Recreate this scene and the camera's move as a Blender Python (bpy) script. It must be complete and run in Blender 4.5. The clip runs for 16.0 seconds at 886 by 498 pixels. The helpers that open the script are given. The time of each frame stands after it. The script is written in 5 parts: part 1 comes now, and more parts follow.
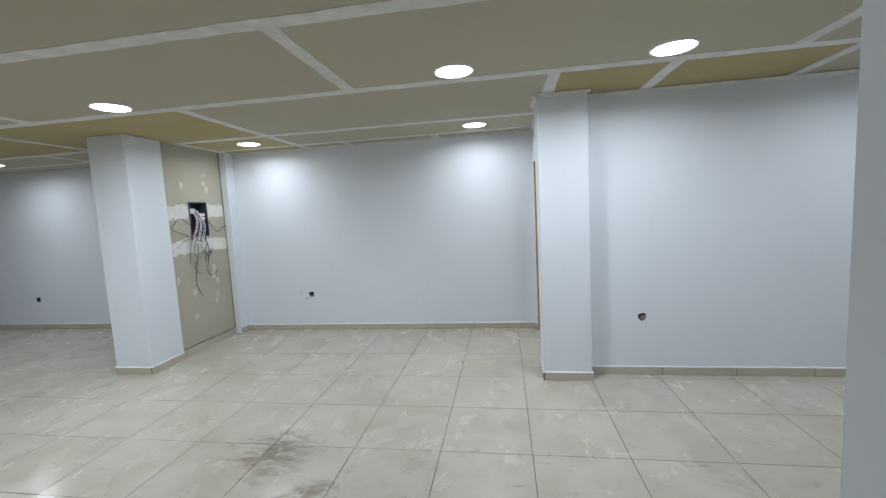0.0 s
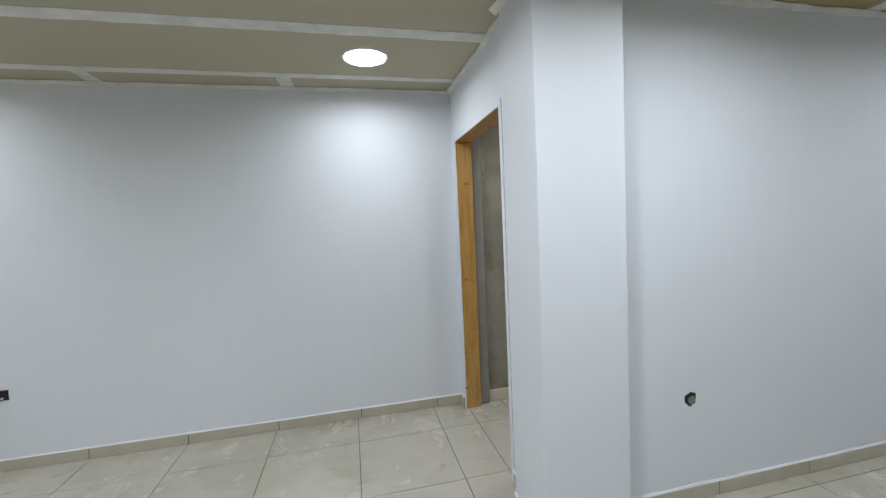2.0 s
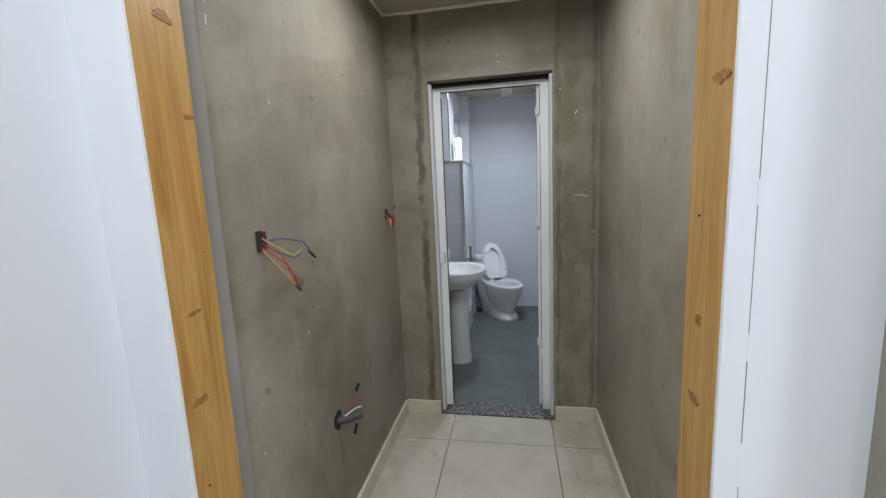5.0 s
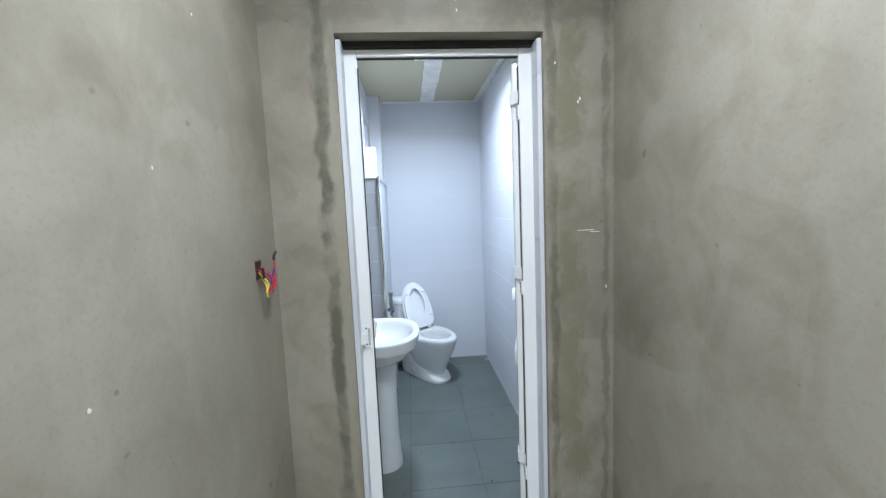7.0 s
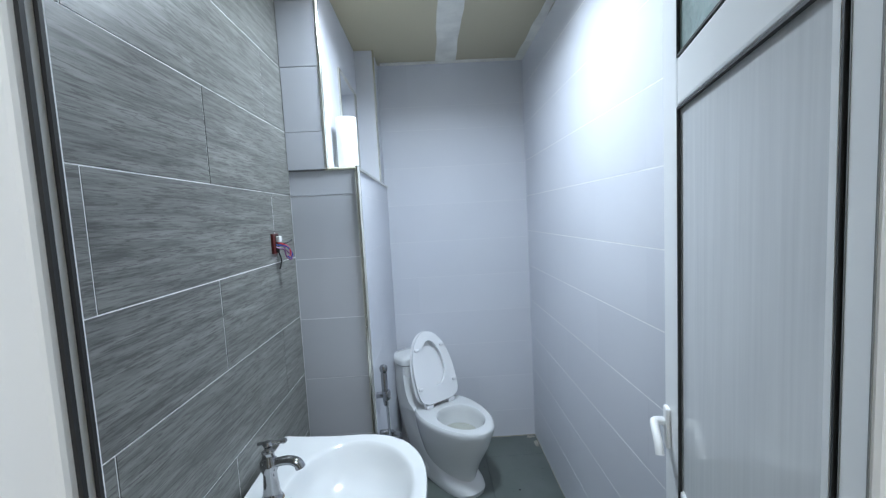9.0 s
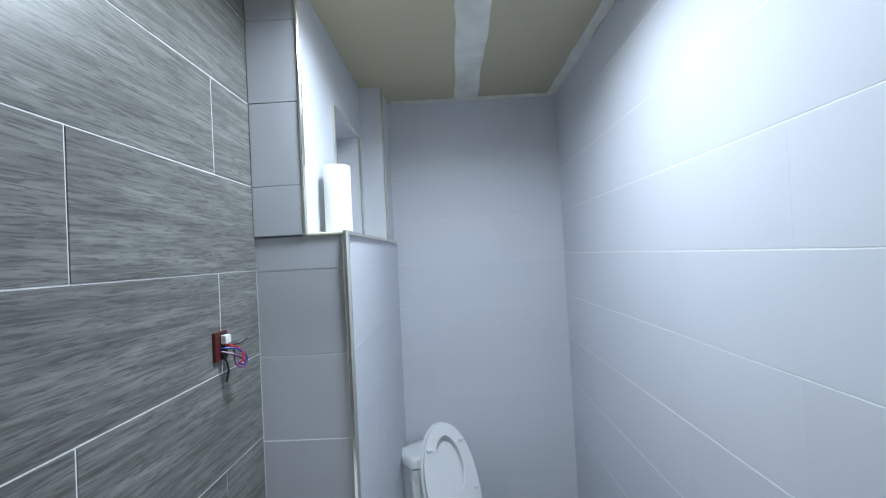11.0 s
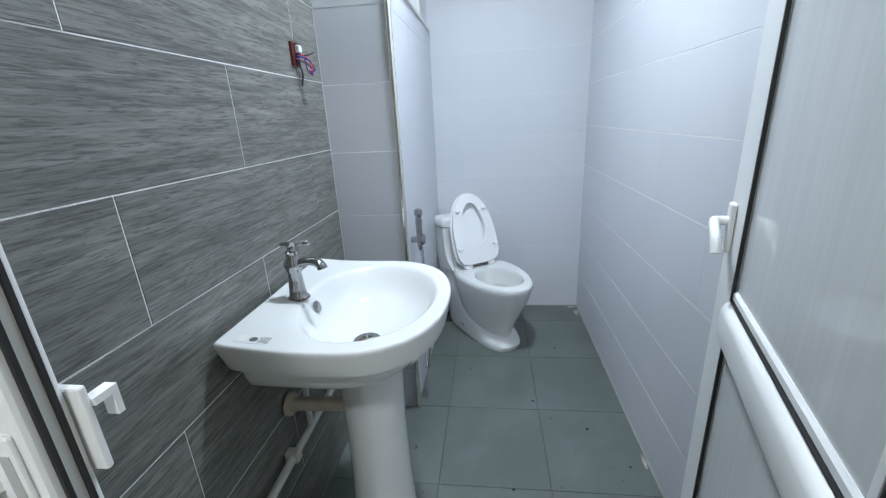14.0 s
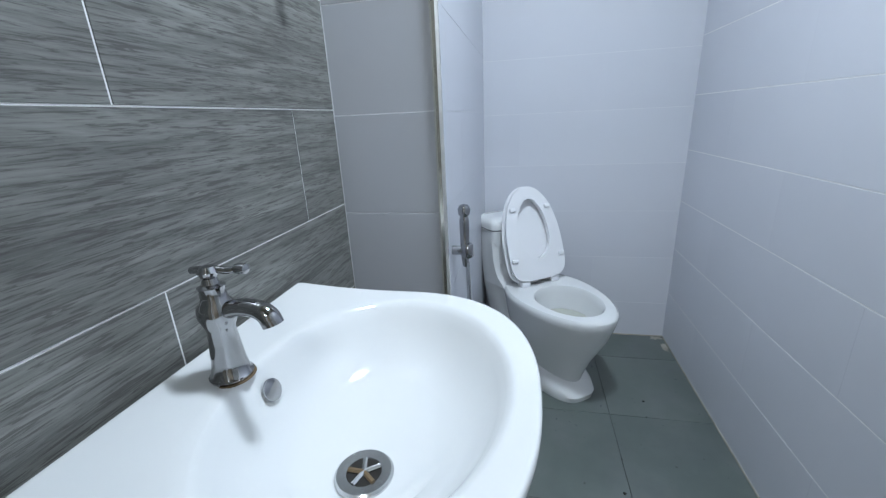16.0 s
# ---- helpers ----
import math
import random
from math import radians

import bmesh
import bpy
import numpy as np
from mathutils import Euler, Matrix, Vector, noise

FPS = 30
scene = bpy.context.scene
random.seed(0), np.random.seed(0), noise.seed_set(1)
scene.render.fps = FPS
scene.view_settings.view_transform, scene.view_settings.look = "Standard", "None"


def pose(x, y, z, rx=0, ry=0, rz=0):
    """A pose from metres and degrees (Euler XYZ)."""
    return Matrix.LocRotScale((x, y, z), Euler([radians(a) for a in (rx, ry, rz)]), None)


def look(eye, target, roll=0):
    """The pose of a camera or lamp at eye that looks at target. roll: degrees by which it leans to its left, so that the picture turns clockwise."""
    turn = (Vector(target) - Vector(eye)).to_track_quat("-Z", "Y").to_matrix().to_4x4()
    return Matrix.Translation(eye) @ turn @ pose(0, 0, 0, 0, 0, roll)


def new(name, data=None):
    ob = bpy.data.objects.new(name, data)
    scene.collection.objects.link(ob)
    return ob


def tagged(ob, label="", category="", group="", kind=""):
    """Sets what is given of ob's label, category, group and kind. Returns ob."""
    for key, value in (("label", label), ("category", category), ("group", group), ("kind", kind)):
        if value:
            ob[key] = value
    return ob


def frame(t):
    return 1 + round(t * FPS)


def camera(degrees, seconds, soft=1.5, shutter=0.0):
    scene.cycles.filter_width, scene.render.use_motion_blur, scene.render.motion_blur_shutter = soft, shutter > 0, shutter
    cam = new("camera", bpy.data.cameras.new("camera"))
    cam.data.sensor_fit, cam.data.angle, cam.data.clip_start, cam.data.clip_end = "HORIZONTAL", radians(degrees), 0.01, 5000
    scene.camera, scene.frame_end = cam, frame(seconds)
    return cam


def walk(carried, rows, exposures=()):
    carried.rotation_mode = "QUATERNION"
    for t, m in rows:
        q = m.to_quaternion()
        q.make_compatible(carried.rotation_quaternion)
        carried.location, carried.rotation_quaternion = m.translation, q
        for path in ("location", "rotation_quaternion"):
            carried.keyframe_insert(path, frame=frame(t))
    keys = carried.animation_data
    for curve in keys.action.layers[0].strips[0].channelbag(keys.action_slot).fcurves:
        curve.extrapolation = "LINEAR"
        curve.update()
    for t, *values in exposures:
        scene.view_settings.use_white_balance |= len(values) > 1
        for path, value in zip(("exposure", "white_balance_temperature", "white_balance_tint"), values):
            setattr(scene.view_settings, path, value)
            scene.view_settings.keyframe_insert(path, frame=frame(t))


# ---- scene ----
cam = camera(95.6, 16.0, soft=1.3)
PATH = [
    (0, (0.206, 0.005, 1.561), (-0.099, 1.972, 1.369), -3.0),
    (0.5, (-0.006, 0.475, 1.539), (-0.181, 2.464, 1.424), -2.7),
    (1, (-0.123, 0.987, 1.555), (-0.147, 2.986, 1.492), -2.8),
    (1.5, (-0.257, 1.532, 1.54), (-0.073, 3.521, 1.442), -2.8),
    (2, (-0.226, 2.063, 1.473), (0.215, 4.01, 1.341), -2.7),
    (2.5, (-0.27, 2.583, 1.449), (0.458, 4.441, 1.315), -2.5),
    (3, (-0.356, 3.107, 1.498), (0.749, 4.762, 1.303), -2.2),
    (3.5, (-0.419, 3.646, 1.457), (1.086, 4.951, 1.283), -2.9),
    (3.7, (-0.398, 3.834, 1.454), (1.233, 4.975, 1.262), -3.0),
    (4, (-0.36, 3.997, 1.458), (1.386, 4.946, 1.231), -2.6),
    (4.5, (-0.208, 4.226, 1.43), (1.663, 4.872, 1.146), -2.6),
    (5, (-0.039, 4.411, 1.422), (1.909, 4.76, 1.128), -2.6),
    (5.2, (0.026, 4.465, 1.427), (1.993, 4.685, 1.135), -2.7),
    (7.3, (1.145, 4.669, 1.463), (3.128, 4.51, 1.257), -2.4),
    (7.5, (1.291, 4.631, 1.466), (3.277, 4.502, 1.269), -2.6),
    (8, (1.602, 4.589, 1.47), (3.594, 4.529, 1.3), -2.6),
    (8.5, (1.903, 4.61, 1.483), (3.896, 4.543, 1.322), -2.9),
    (9, (2.162, 4.592, 1.477), (4.155, 4.547, 1.314), -3.0),
    (9.2, (2.269, 4.583, 1.491), (4.264, 4.552, 1.343), -3.1),
    (11.3, (2.59, 4.56, 1.601), (4.589, 4.613, 1.638), -2.9),
    (11.5, (2.586, 4.547, 1.567), (4.582, 4.621, 1.46), -2.9),
    (12, (2.536, 4.54, 1.51), (4.497, 4.606, 1.122), -2.7),
    (12.5, (2.372, 4.546, 1.459), (4.305, 4.588, 0.944), -2.9),
    (13, (2.239, 4.532, 1.439), (4.136, 4.609, 0.812), -2.7),
    (13.5, (2.178, 4.507, 1.375), (4.06, 4.689, 0.721), -2.7),
    (14, (2.232, 4.537, 1.211), (4.119, 4.775, 0.593), -2.9),
    (14.5, (2.297, 4.581, 1.083), (4.186, 4.785, 0.458), -2.9),
    (15, (2.4, 4.617, 1.064), (4.28, 4.832, 0.415), -2.8),
    (15.5, (2.573, 4.651, 1.071), (4.44, 5.014, 0.453), -2.8),
    (16, (2.758, 4.665, 1.091), (4.616, 5.069, 0.471), -2.8),
]
EXPOSURES = [(0, -0.14, 6540, 10), (1.5, -0.14, 6680, 10), (2.5, -0.24, 6820, 10), (3.5, -0.22, 6800, 10), (4.3, -0.08, 6740, 11), (5, 0.32, 6780, 12), (6.2, 0.9, 6350, 10), (7.5, 1.18, 6050, 8),
             (8.5, 0.74, 6220, 9), (9, 0.66, 6270, 8), (11.5, 0.38, 6350, 8), (12, 0.55, 6400, 8), (12.5, 0.67, 6420, 8), (13.5, 0.94, 6440, 8), (14, 0.98, 6460, 8), (14.5, 1.14, 6500, 9), (15.2, 1.05, 6480, 9), (16, 0.76, 6350, 9)]
walk(cam, [(t, look(eye, target, roll)) for t, eye, target, roll in PATH], EXPOSURES)

# ---- light ----
world = bpy.data.worlds.new("world")
scene.world = world
world.use_nodes = True
world.node_tree.nodes["Background"].inputs[0].default_value = (0.6, 0.7, 0.85, 1)
world.node_tree.nodes["Background"].inputs[1].default_value = 0.02

ROOM_LAMP, CORR_LAMP, BATH_LAMP = 20.6, 9.0, 12.2
COOL = (0.83, 0.92, 1.04)
BATH_COOL = (0.78, 0.90, 1.03)
NEUTRAL = (0.88, 0.935, 1.0)

# ---- materials ----


def material(name):
    m = bpy.data.materials.new(name)
    m.use_nodes = True
    return m, m.node_tree, m.node_tree.nodes["Principled BSDF"]


def add(tree, kind, **values):
    n = tree.nodes.new(kind)
    for key, value in values.items():
        n.inputs[key].default_value = value
    return n


def ramp(tree, source, stops):
    r = tree.nodes.new("ShaderNodeValToRGB")
    while len(r.color_ramp.elements) < len(stops):
        r.color_ramp.elements.new(0.5)
    for e, (p, c) in zip(r.color_ramp.elements, stops):
        e.position, e.color = p, (*c, 1) if len(c) == 3 else c
    tree.links.new(source, r.inputs[0])
    return r.outputs[0]


def where(tree, scale=(1, 1, 1), shift=None):
    """World coordinates, stretched."""
    g = tree.nodes.new("ShaderNodeNewGeometry")
    v = tree.nodes.new("ShaderNodeMapping")
    v.inputs["Scale"].default_value = scale
    tree.links.new(g.outputs["Position"], v.inputs["Vector"])
    return v.outputs[0]


def noisy(tree, vec, scale, detail=4.0, rough=0.55, distortion=0.0):
    n = add(tree, "ShaderNodeTexNoise", Scale=scale, Detail=detail, Roughness=rough, Distortion=distortion)
    tree.links.new(vec, n.inputs["Vector"])
    return n.outputs["Fac"]


def mix(tree, fac, a, b, mode="MIX"):
    n = tree.nodes.new("ShaderNodeMix")
    n.data_type, n.blend_type = "RGBA", mode
    for socket, value in ((n.inputs[0], fac), (n.inputs[6], a), (n.inputs[7], b)):
        if isinstance(value, (int, float)):
            socket.default_value = value
        elif isinstance(value, tuple):
            socket.default_value = (*value, 1)
        else:
            tree.links.new(value, socket)
    return n.outputs[2]


def bump(tree, shader, height, strength, distance):
    b = add(tree, "ShaderNodeBump", Strength=strength, Distance=distance)
    tree.links.new(height, b.inputs["Height"])
    tree.links.new(b.outputs[0], shader.inputs["Normal"])


def plain(name, colour, rough=0.5, metal=0.0, grain=0.06, scale=30.0, relief=0.0):
    m, t, s = material(name)
    f = noisy(t, where(t), scale)
    low = tuple(c * (1 - grain) for c in colour)
    high = tuple(min(1, c * (1 + grain)) for c in colour)
    t.links.new(ramp(t, f, [(0.3, low), (0.7, high)]), s.inputs["Base Color"])
    s.inputs["Roughness"].default_value, s.inputs["Metallic"].default_value = rough, metal
    if relief:
        bump(t, s, f, relief, 0.002)
    return m


def painted_wall(name, colour, stain):
    m, t, s = material(name)
    broad = noisy(t, where(t), 0.9, 3)
    fine = noisy(t, where(t), 55, 5)
    roll = noisy(t, where(t, (6, 6, 1.2)), 3, 4)
    c = mix(t, ramp(t, broad, [(0.35, (0, 0, 0)), (0.75, (1, 1, 1))]), colour, stain)
    c = mix(t, ramp(t, roll, [(0.45, (0, 0, 0)), (0.9, (0.35, 0.35, 0.35))]), c, tuple(v * 0.93 for v in colour))
    t.links.new(c, s.inputs["Base Color"])
    s.inputs["Roughness"].default_value = 0.55
    bump(t, s, fine, 0.12, 0.002)
    return m


WALL = painted_wall("white_wall_paint", (0.765, 0.80, 0.85), (0.735, 0.77, 0.815))


def gypsum(name, colour, other):
    m, t, s = material(name)
    broad = noisy(t, where(t), 0.7, 2)
    smear = noisy(t, where(t, (1, 1, 1)), 4.5, 5, 0.6)
    c = mix(t, ramp(t, broad, [(0.4, (0, 0, 0)), (0.62, (1, 1, 1))]), colour, other)
    c = mix(t, ramp(t, smear, [(0.62, (0, 0, 0)), (0.8, (0.25, 0.25, 0.25))]), c, (0.6, 0.58, 0.5))
    t.links.new(c, s.inputs["Base Color"])
    s.inputs["Roughness"].default_value = 0.8
    bump(t, s, noisy(t, where(t), 90, 4), 0.1, 0.001)
    return m


def ceiling_board():
    m, t, s = material("bare_ceiling_board")
    g = t.nodes.new("ShaderNodeNewGeometry")
    c = ramp(t, g.outputs["Random Per Island"], [(0.0, (0.47, 0.432, 0.325)), (1.0, (0.50, 0.457, 0.335))])
    smear = noisy(t, where(t), 3.5, 5, 0.6)
    c = mix(t, ramp(t, smear, [(0.60, (0, 0, 0)), (0.85, (0.3, 0.3, 0.3))]), c, (0.5, 0.47, 0.38))
    t.links.new(c, s.inputs["Base Color"])
    s.inputs["Roughness"].default_value = 0.8
    bump(t, s, noisy(t, where(t), 90, 4), 0.1, 0.001)
    return m


CEILING_BOARD = ceiling_board()
BOARD = gypsum("bare_plasterboard", (0.45, 0.375, 0.19), (0.42, 0.345, 0.165))
BOARD_WALL = gypsum("grey_plasterboard", (0.46, 0.435, 0.345), (0.43, 0.405, 0.31))
TAPE = plain("joint_filler", (0.72, 0.71, 0.67), 0.8, 0, 0.12, 9)


def cement(name, stains=()):
    """Trowelled cement; stains: axis, middle, half width, colour and strength of wavering bands of damp or patching mortar."""
    m, t, s = material(name)
    broad = noisy(t, where(t), 1.7, 6, 0.62, 0.9)
    mid = noisy(t, where(t), 6, 6, 0.65, 0.5)
    wipe = noisy(t, where(t, (1, 1, 0.35)), 4.0, 5, 0.6, 1.2)
    fine = noisy(t, where(t), 130, 4)
    c = ramp(t, broad, [(0.28, (0.226, 0.196, 0.153)), (0.45, (0.274, 0.245, 0.195)), (0.58, (0.310, 0.280, 0.226)), (0.78, (0.342, 0.312, 0.255))])
    c = mix(t, ramp(t, mid, [(0.36, (0.75, 0.75, 0.75)), (0.56, (0, 0, 0))]), c, mix(t, 1.0, c, (0.74, 0.72, 0.66), "MULTIPLY"))
    c = mix(t, ramp(t, wipe, [(0.58, (0, 0, 0)), (0.72, (0.45, 0.45, 0.45))]), c, (0.36, 0.335, 0.285))
    coats = noisy(t, where(t, (1, 1, 1.3)), 1.15, 3, 0.45, 0.7)
    c = mix(t, ramp(t, coats, [(0.50, (0, 0, 0)), (0.535, (0.34, 0.34, 0.34)), (0.75, (0.20, 0.20, 0.20))]), c, (0.345, 0.325, 0.275))
    c = mix(t, ramp(t, coats, [(0.36, (0.34, 0.34, 0.34)), (0.41, (0, 0, 0))]), c, (0.19, 0.172, 0.136))
    pits = noisy(t, where(t), 19, 2, 0.4)
    c = mix(t, ramp(t, pits, [(0.235, (0.6, 0.6, 0.6)), (0.27, (0, 0, 0))]), c, (0.13, 0.12, 0.10))
    c = mix(t, ramp(t, fine, [(0.25, (0.2, 0.2, 0.2)), (0.5, (0, 0, 0))]), c, (0.14, 0.13, 0.115))
    g = t.nodes.new("ShaderNodeNewGeometry")
    axes = t.nodes.new("ShaderNodeSeparateXYZ")
    t.links.new(g.outputs["Position"], axes.inputs[0])
    for k, (axis, middle, half, colour, strength) in enumerate(stains):
        shake = noisy(t, where(t, (1, 5 if axis == "Z" else 9, 9 if axis == "Z" else 5)), 1.1 + 0.17 * k, 6, 0.62, 0.4)
        fray = noisy(t, where(t), 22 + 3 * k, 5, 0.65)
        off = t.nodes.new("ShaderNodeMath")
        off.operation = "MULTIPLY_ADD"
        off.inputs[1].default_value = 0.02 + 3.2 * half
        t.links.new(shake, off.inputs[0]), t.links.new(axes.outputs[axis], off.inputs[2])
        far = t.nodes.new("ShaderNodeMath")
        far.operation = "SUBTRACT"
        far.inputs[1].default_value = middle + 0.01 + 1.6 * half
        t.links.new(off.outputs[0], far.inputs[0])
        size = t.nodes.new("ShaderNodeMath")
        size.operation = "ABSOLUTE"
        t.links.new(far.outputs[0], size.inputs[0])
        worn = t.nodes.new("ShaderNodeMath")
        worn.operation = "MULTIPLY_ADD"
        worn.inputs[1].default_value = 0.9 * half
        t.links.new(fray, worn.inputs[0]), t.links.new(size.outputs[0], worn.inputs[2])
        edge = t.nodes.new("ShaderNodeMath")
        edge.operation, edge.use_clamp = "MULTIPLY_ADD", True
        edge.inputs[1].default_value, edge.inputs[2].default_value = -strength / (0.8 * half), strength * 1.75 / 0.8
        t.links.new(worn.outputs[0], edge.inputs[0])
        top = t.nodes.new("ShaderNodeMath")
        top.operation = "MINIMUM"
        top.inputs[1].default_value = strength
        t.links.new(edge.outputs[0], top.inputs[0])
        patchy = t.nodes.new("ShaderNodeMath")
        patchy.operation = "MULTIPLY"
        gaps = noisy(t, where(t, (1, 1, 1)), 3.4 + 0.5 * k, 5, 0.6, 0.6)
        t.links.new(top.outputs[0], patchy.inputs[0]), t.links.new(ramp(t, gaps, [(0.36, (0.2, 0.2, 0.2)), (0.54, (1, 1, 1))]), patchy.inputs[1])
        c = mix(t, patchy.outputs[0], c, colour)
    t.links.new(c, s.inputs["Base Color"])
    t.links.new(ramp(t, mid, [(0.3, (0.5, 0.5, 0.5)), (0.7, (0.8, 0.8, 0.8))]), s.inputs["Roughness"])
    bump(t, s, mid, 0.3, 0.005)
    return m


CEMENT = cement("cement_render")
CEMENT_DOOR = cement("patched_cement_render", (("Y", 4.938, 0.022, (0.102, 0.098, 0.070), 0.92), ("Y", 4.904, 0.012, (0.30, 0.275, 0.21), 0.6), ("Y", 4.105, 0.055, (0.185, 0.165, 0.105), 0.8), ("Y", 4.164, 0.014, (0.10, 0.097, 0.070), 0.65),
                                               ("Y", 3.972, 0.012, (0.125, 0.115, 0.088), 0.6), ("Z", 2.100, 0.034, (0.165, 0.15, 0.12), 0.6)))
CEMENT_DARK = plain("damp_cement", (0.235, 0.222, 0.182), 0.8, 0, 0.35, 11, 0.2)


def floor_tile():
    m, t, s = material("cream_porcelain_tile")
    info = t.nodes.new("ShaderNodeObjectInfo")
    base = ramp(t, info.outputs["Random"], [(0, (0.412, 0.387, 0.312)), (1, (0.456, 0.427, 0.348))])
    vein = noisy(t, where(t), 1.5, 4, 0.5, 0.35)
    c = mix(t, ramp(t, vein, [(0.40, (0, 0, 0)), (0.52, (0.6, 0.6, 0.6)), (0.66, (0, 0, 0))]), base, (0.52, 0.49, 0.435))
    cloud = noisy(t, where(t), 4.2, 5, 0.6, 0.2)
    c = mix(t, ramp(t, cloud, [(0.52, (0, 0, 0)), (0.78, (0.55, 0.55, 0.55))]), c, (0.345, 0.31, 0.245))
    # trodden building dirt, heaviest at two places
    g = t.nodes.new("ShaderNodeNewGeometry")
    heavy = None
    for x, y, r in ((-1.38, 2.38, 0.42), (-0.95, 1.95, 0.25)):
        d = t.nodes.new("ShaderNodeVectorMath")
        d.operation = "DISTANCE"
        d.inputs[1].default_value = (x, y, 0)
        t.links.new(g.outputs["Position"], d.inputs[0])
        q = t.nodes.new("ShaderNodeMath")
        q.operation, q.use_clamp = "MULTIPLY_ADD", True
        q.inputs[1].default_value, q.inputs[2].default_value = -1 / r, 1.0
        t.links.new(d.outputs["Value"], q.inputs[0])
        if heavy is None:
            heavy = q.outputs[0]
        else:
            m2 = t.nodes.new("ShaderNodeMath")
            m2.operation = "MAXIMUM"
            t.links.new(heavy, m2.inputs[0]), t.links.new(q.outputs[0], m2.inputs[1])
            heavy = m2.outputs[0]
    scuff = noisy(t, where(t, (2.2, 5.0, 1)), 2.6, 7, 0.7, 0.8)
    level = t.nodes.new("ShaderNodeMath")
    level.operation = "MULTIPLY_ADD"
    level.inputs[1].default_value = 0.33
    t.links.new(heavy, level.inputs[0]), t.links.new(scuff, level.inputs[2])
    c = mix(t, ramp(t, level.outputs[0], [(0.60, (0, 0, 0)), (0.82, (0.85, 0.85, 0.85))]), c, (0.16, 0.125, 0.08))
    t.links.new(c, s.inputs["Base Color"])
    smudge = noisy(t, where(t, (1.6, 1.0, 1)), 2.4, 6, 0.65, 0.6)
    t.links.new(ramp(t, smudge, [(0.35, (0.09, 0.09, 0.09)), (0.7, (0.36, 0.36, 0.36))]), s.inputs["Roughness"])
    return m


FLOOR_TILE = floor_tile()
GROUT = plain("dark_grout", (0.12, 0.108, 0.088), 0.9)
SKIRT = plain("beige_skirting_tile", (0.50, 0.46, 0.37), 0.3, 0, 0.08, 6)


def wood_tile():
    m, t, s = material("grey_wood_grain_tile")
    info = t.nodes.new("ShaderNodeObjectInfo")
    w = t.nodes.new("ShaderNodeMapping")
    g = t.nodes.new("ShaderNodeNewGeometry")
    sh = add(t, "ShaderNodeCombineXYZ")
    t.links.new(info.outputs["Random"], sh.inputs["Z"])
    t.links.new(info.outputs["Random"], sh.inputs["X"])
    w.inputs["Scale"].default_value = (1.6, 1.6, 26)
    w.inputs["Rotation"].default_value = (0, radians(0.7), 0)
    t.links.new(g.outputs["Position"], w.inputs["Vector"])
    t.links.new(sh.outputs[0], w.inputs["Location"])
    grain = noisy(t, w.outputs[0], 2.6, 8, 0.68, 0.5)
    w3 = t.nodes.new("ShaderNodeMapping")
    w3.inputs["Scale"].default_value = (8.5, 8.5, 130)
    w3.inputs["Rotation"].default_value = (0, radians(1.0), 0)
    t.links.new(g.outputs["Position"], w3.inputs["Vector"])
    t.links.new(sh.outputs[0], w3.inputs["Location"])
    streak = noisy(t, w3.outputs[0], 2.4, 5, 0.6, 0.8)
    w2 = where(t, (1.2, 1.2, 7))
    broad = noisy(t, w2, 2.2, 4)
    c = ramp(t, grain, [(0.30, (0.072, 0.075, 0.069)), (0.46, (0.170, 0.173, 0.161)), (0.66, (0.285, 0.288, 0.27))])
    c = mix(t, ramp(t, broad, [(0.35, (0.4, 0.4, 0.4)), (0.65, (0, 0, 0))]), c, (0.105, 0.106, 0.10))
    c = mix(t, ramp(t, streak, [(0.40, (0.72, 0.72, 0.72)), (0.49, (0, 0, 0))]), c, (0.07, 0.064, 0.062))
    c = mix(t, ramp(t, streak, [(0.55, (0, 0, 0)), (0.66, (0.28, 0.28, 0.28))]), c, (0.30, 0.30, 0.285))
    t.links.new(c, s.inputs["Base Color"])
    s.inputs["Roughness"].default_value = 0.38
    bump(t, s, grain, 0.12, 0.001)
    return m


WOOD_TILE = wood_tile()


def glossy_tile(name, low, high, rough):
    m, t, s = material(name)
    info = t.nodes.new("ShaderNodeObjectInfo")
    c = ramp(t, info.outputs["Random"], [(0, low), (1, high)])
    c = mix(t, ramp(t, noisy(t, where(t), 2.5, 3), [(0.4, (0, 0, 0)), (0.8, (0.3, 0.3, 0.3))]), c, tuple(v * 0.9 for v in low))
    t.links.new(c, s.inputs["Base Color"])
    s.inputs["Roughness"].default_value = rough
    s.inputs["Specular IOR Level"].default_value = 0.26
    bump(t, s, noisy(t, where(t), 6, 2), 0.05, 0.004)
    return m


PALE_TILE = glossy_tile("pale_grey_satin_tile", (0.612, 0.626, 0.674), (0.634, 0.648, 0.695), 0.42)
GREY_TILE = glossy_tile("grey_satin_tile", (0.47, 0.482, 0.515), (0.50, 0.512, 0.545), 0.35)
SOFT_GROUT = plain("soft_grey_grout", (0.72, 0.73, 0.75), 0.7)
PALE_GROUT = plain("pale_grout", (0.82, 0.82, 0.82), 0.8)


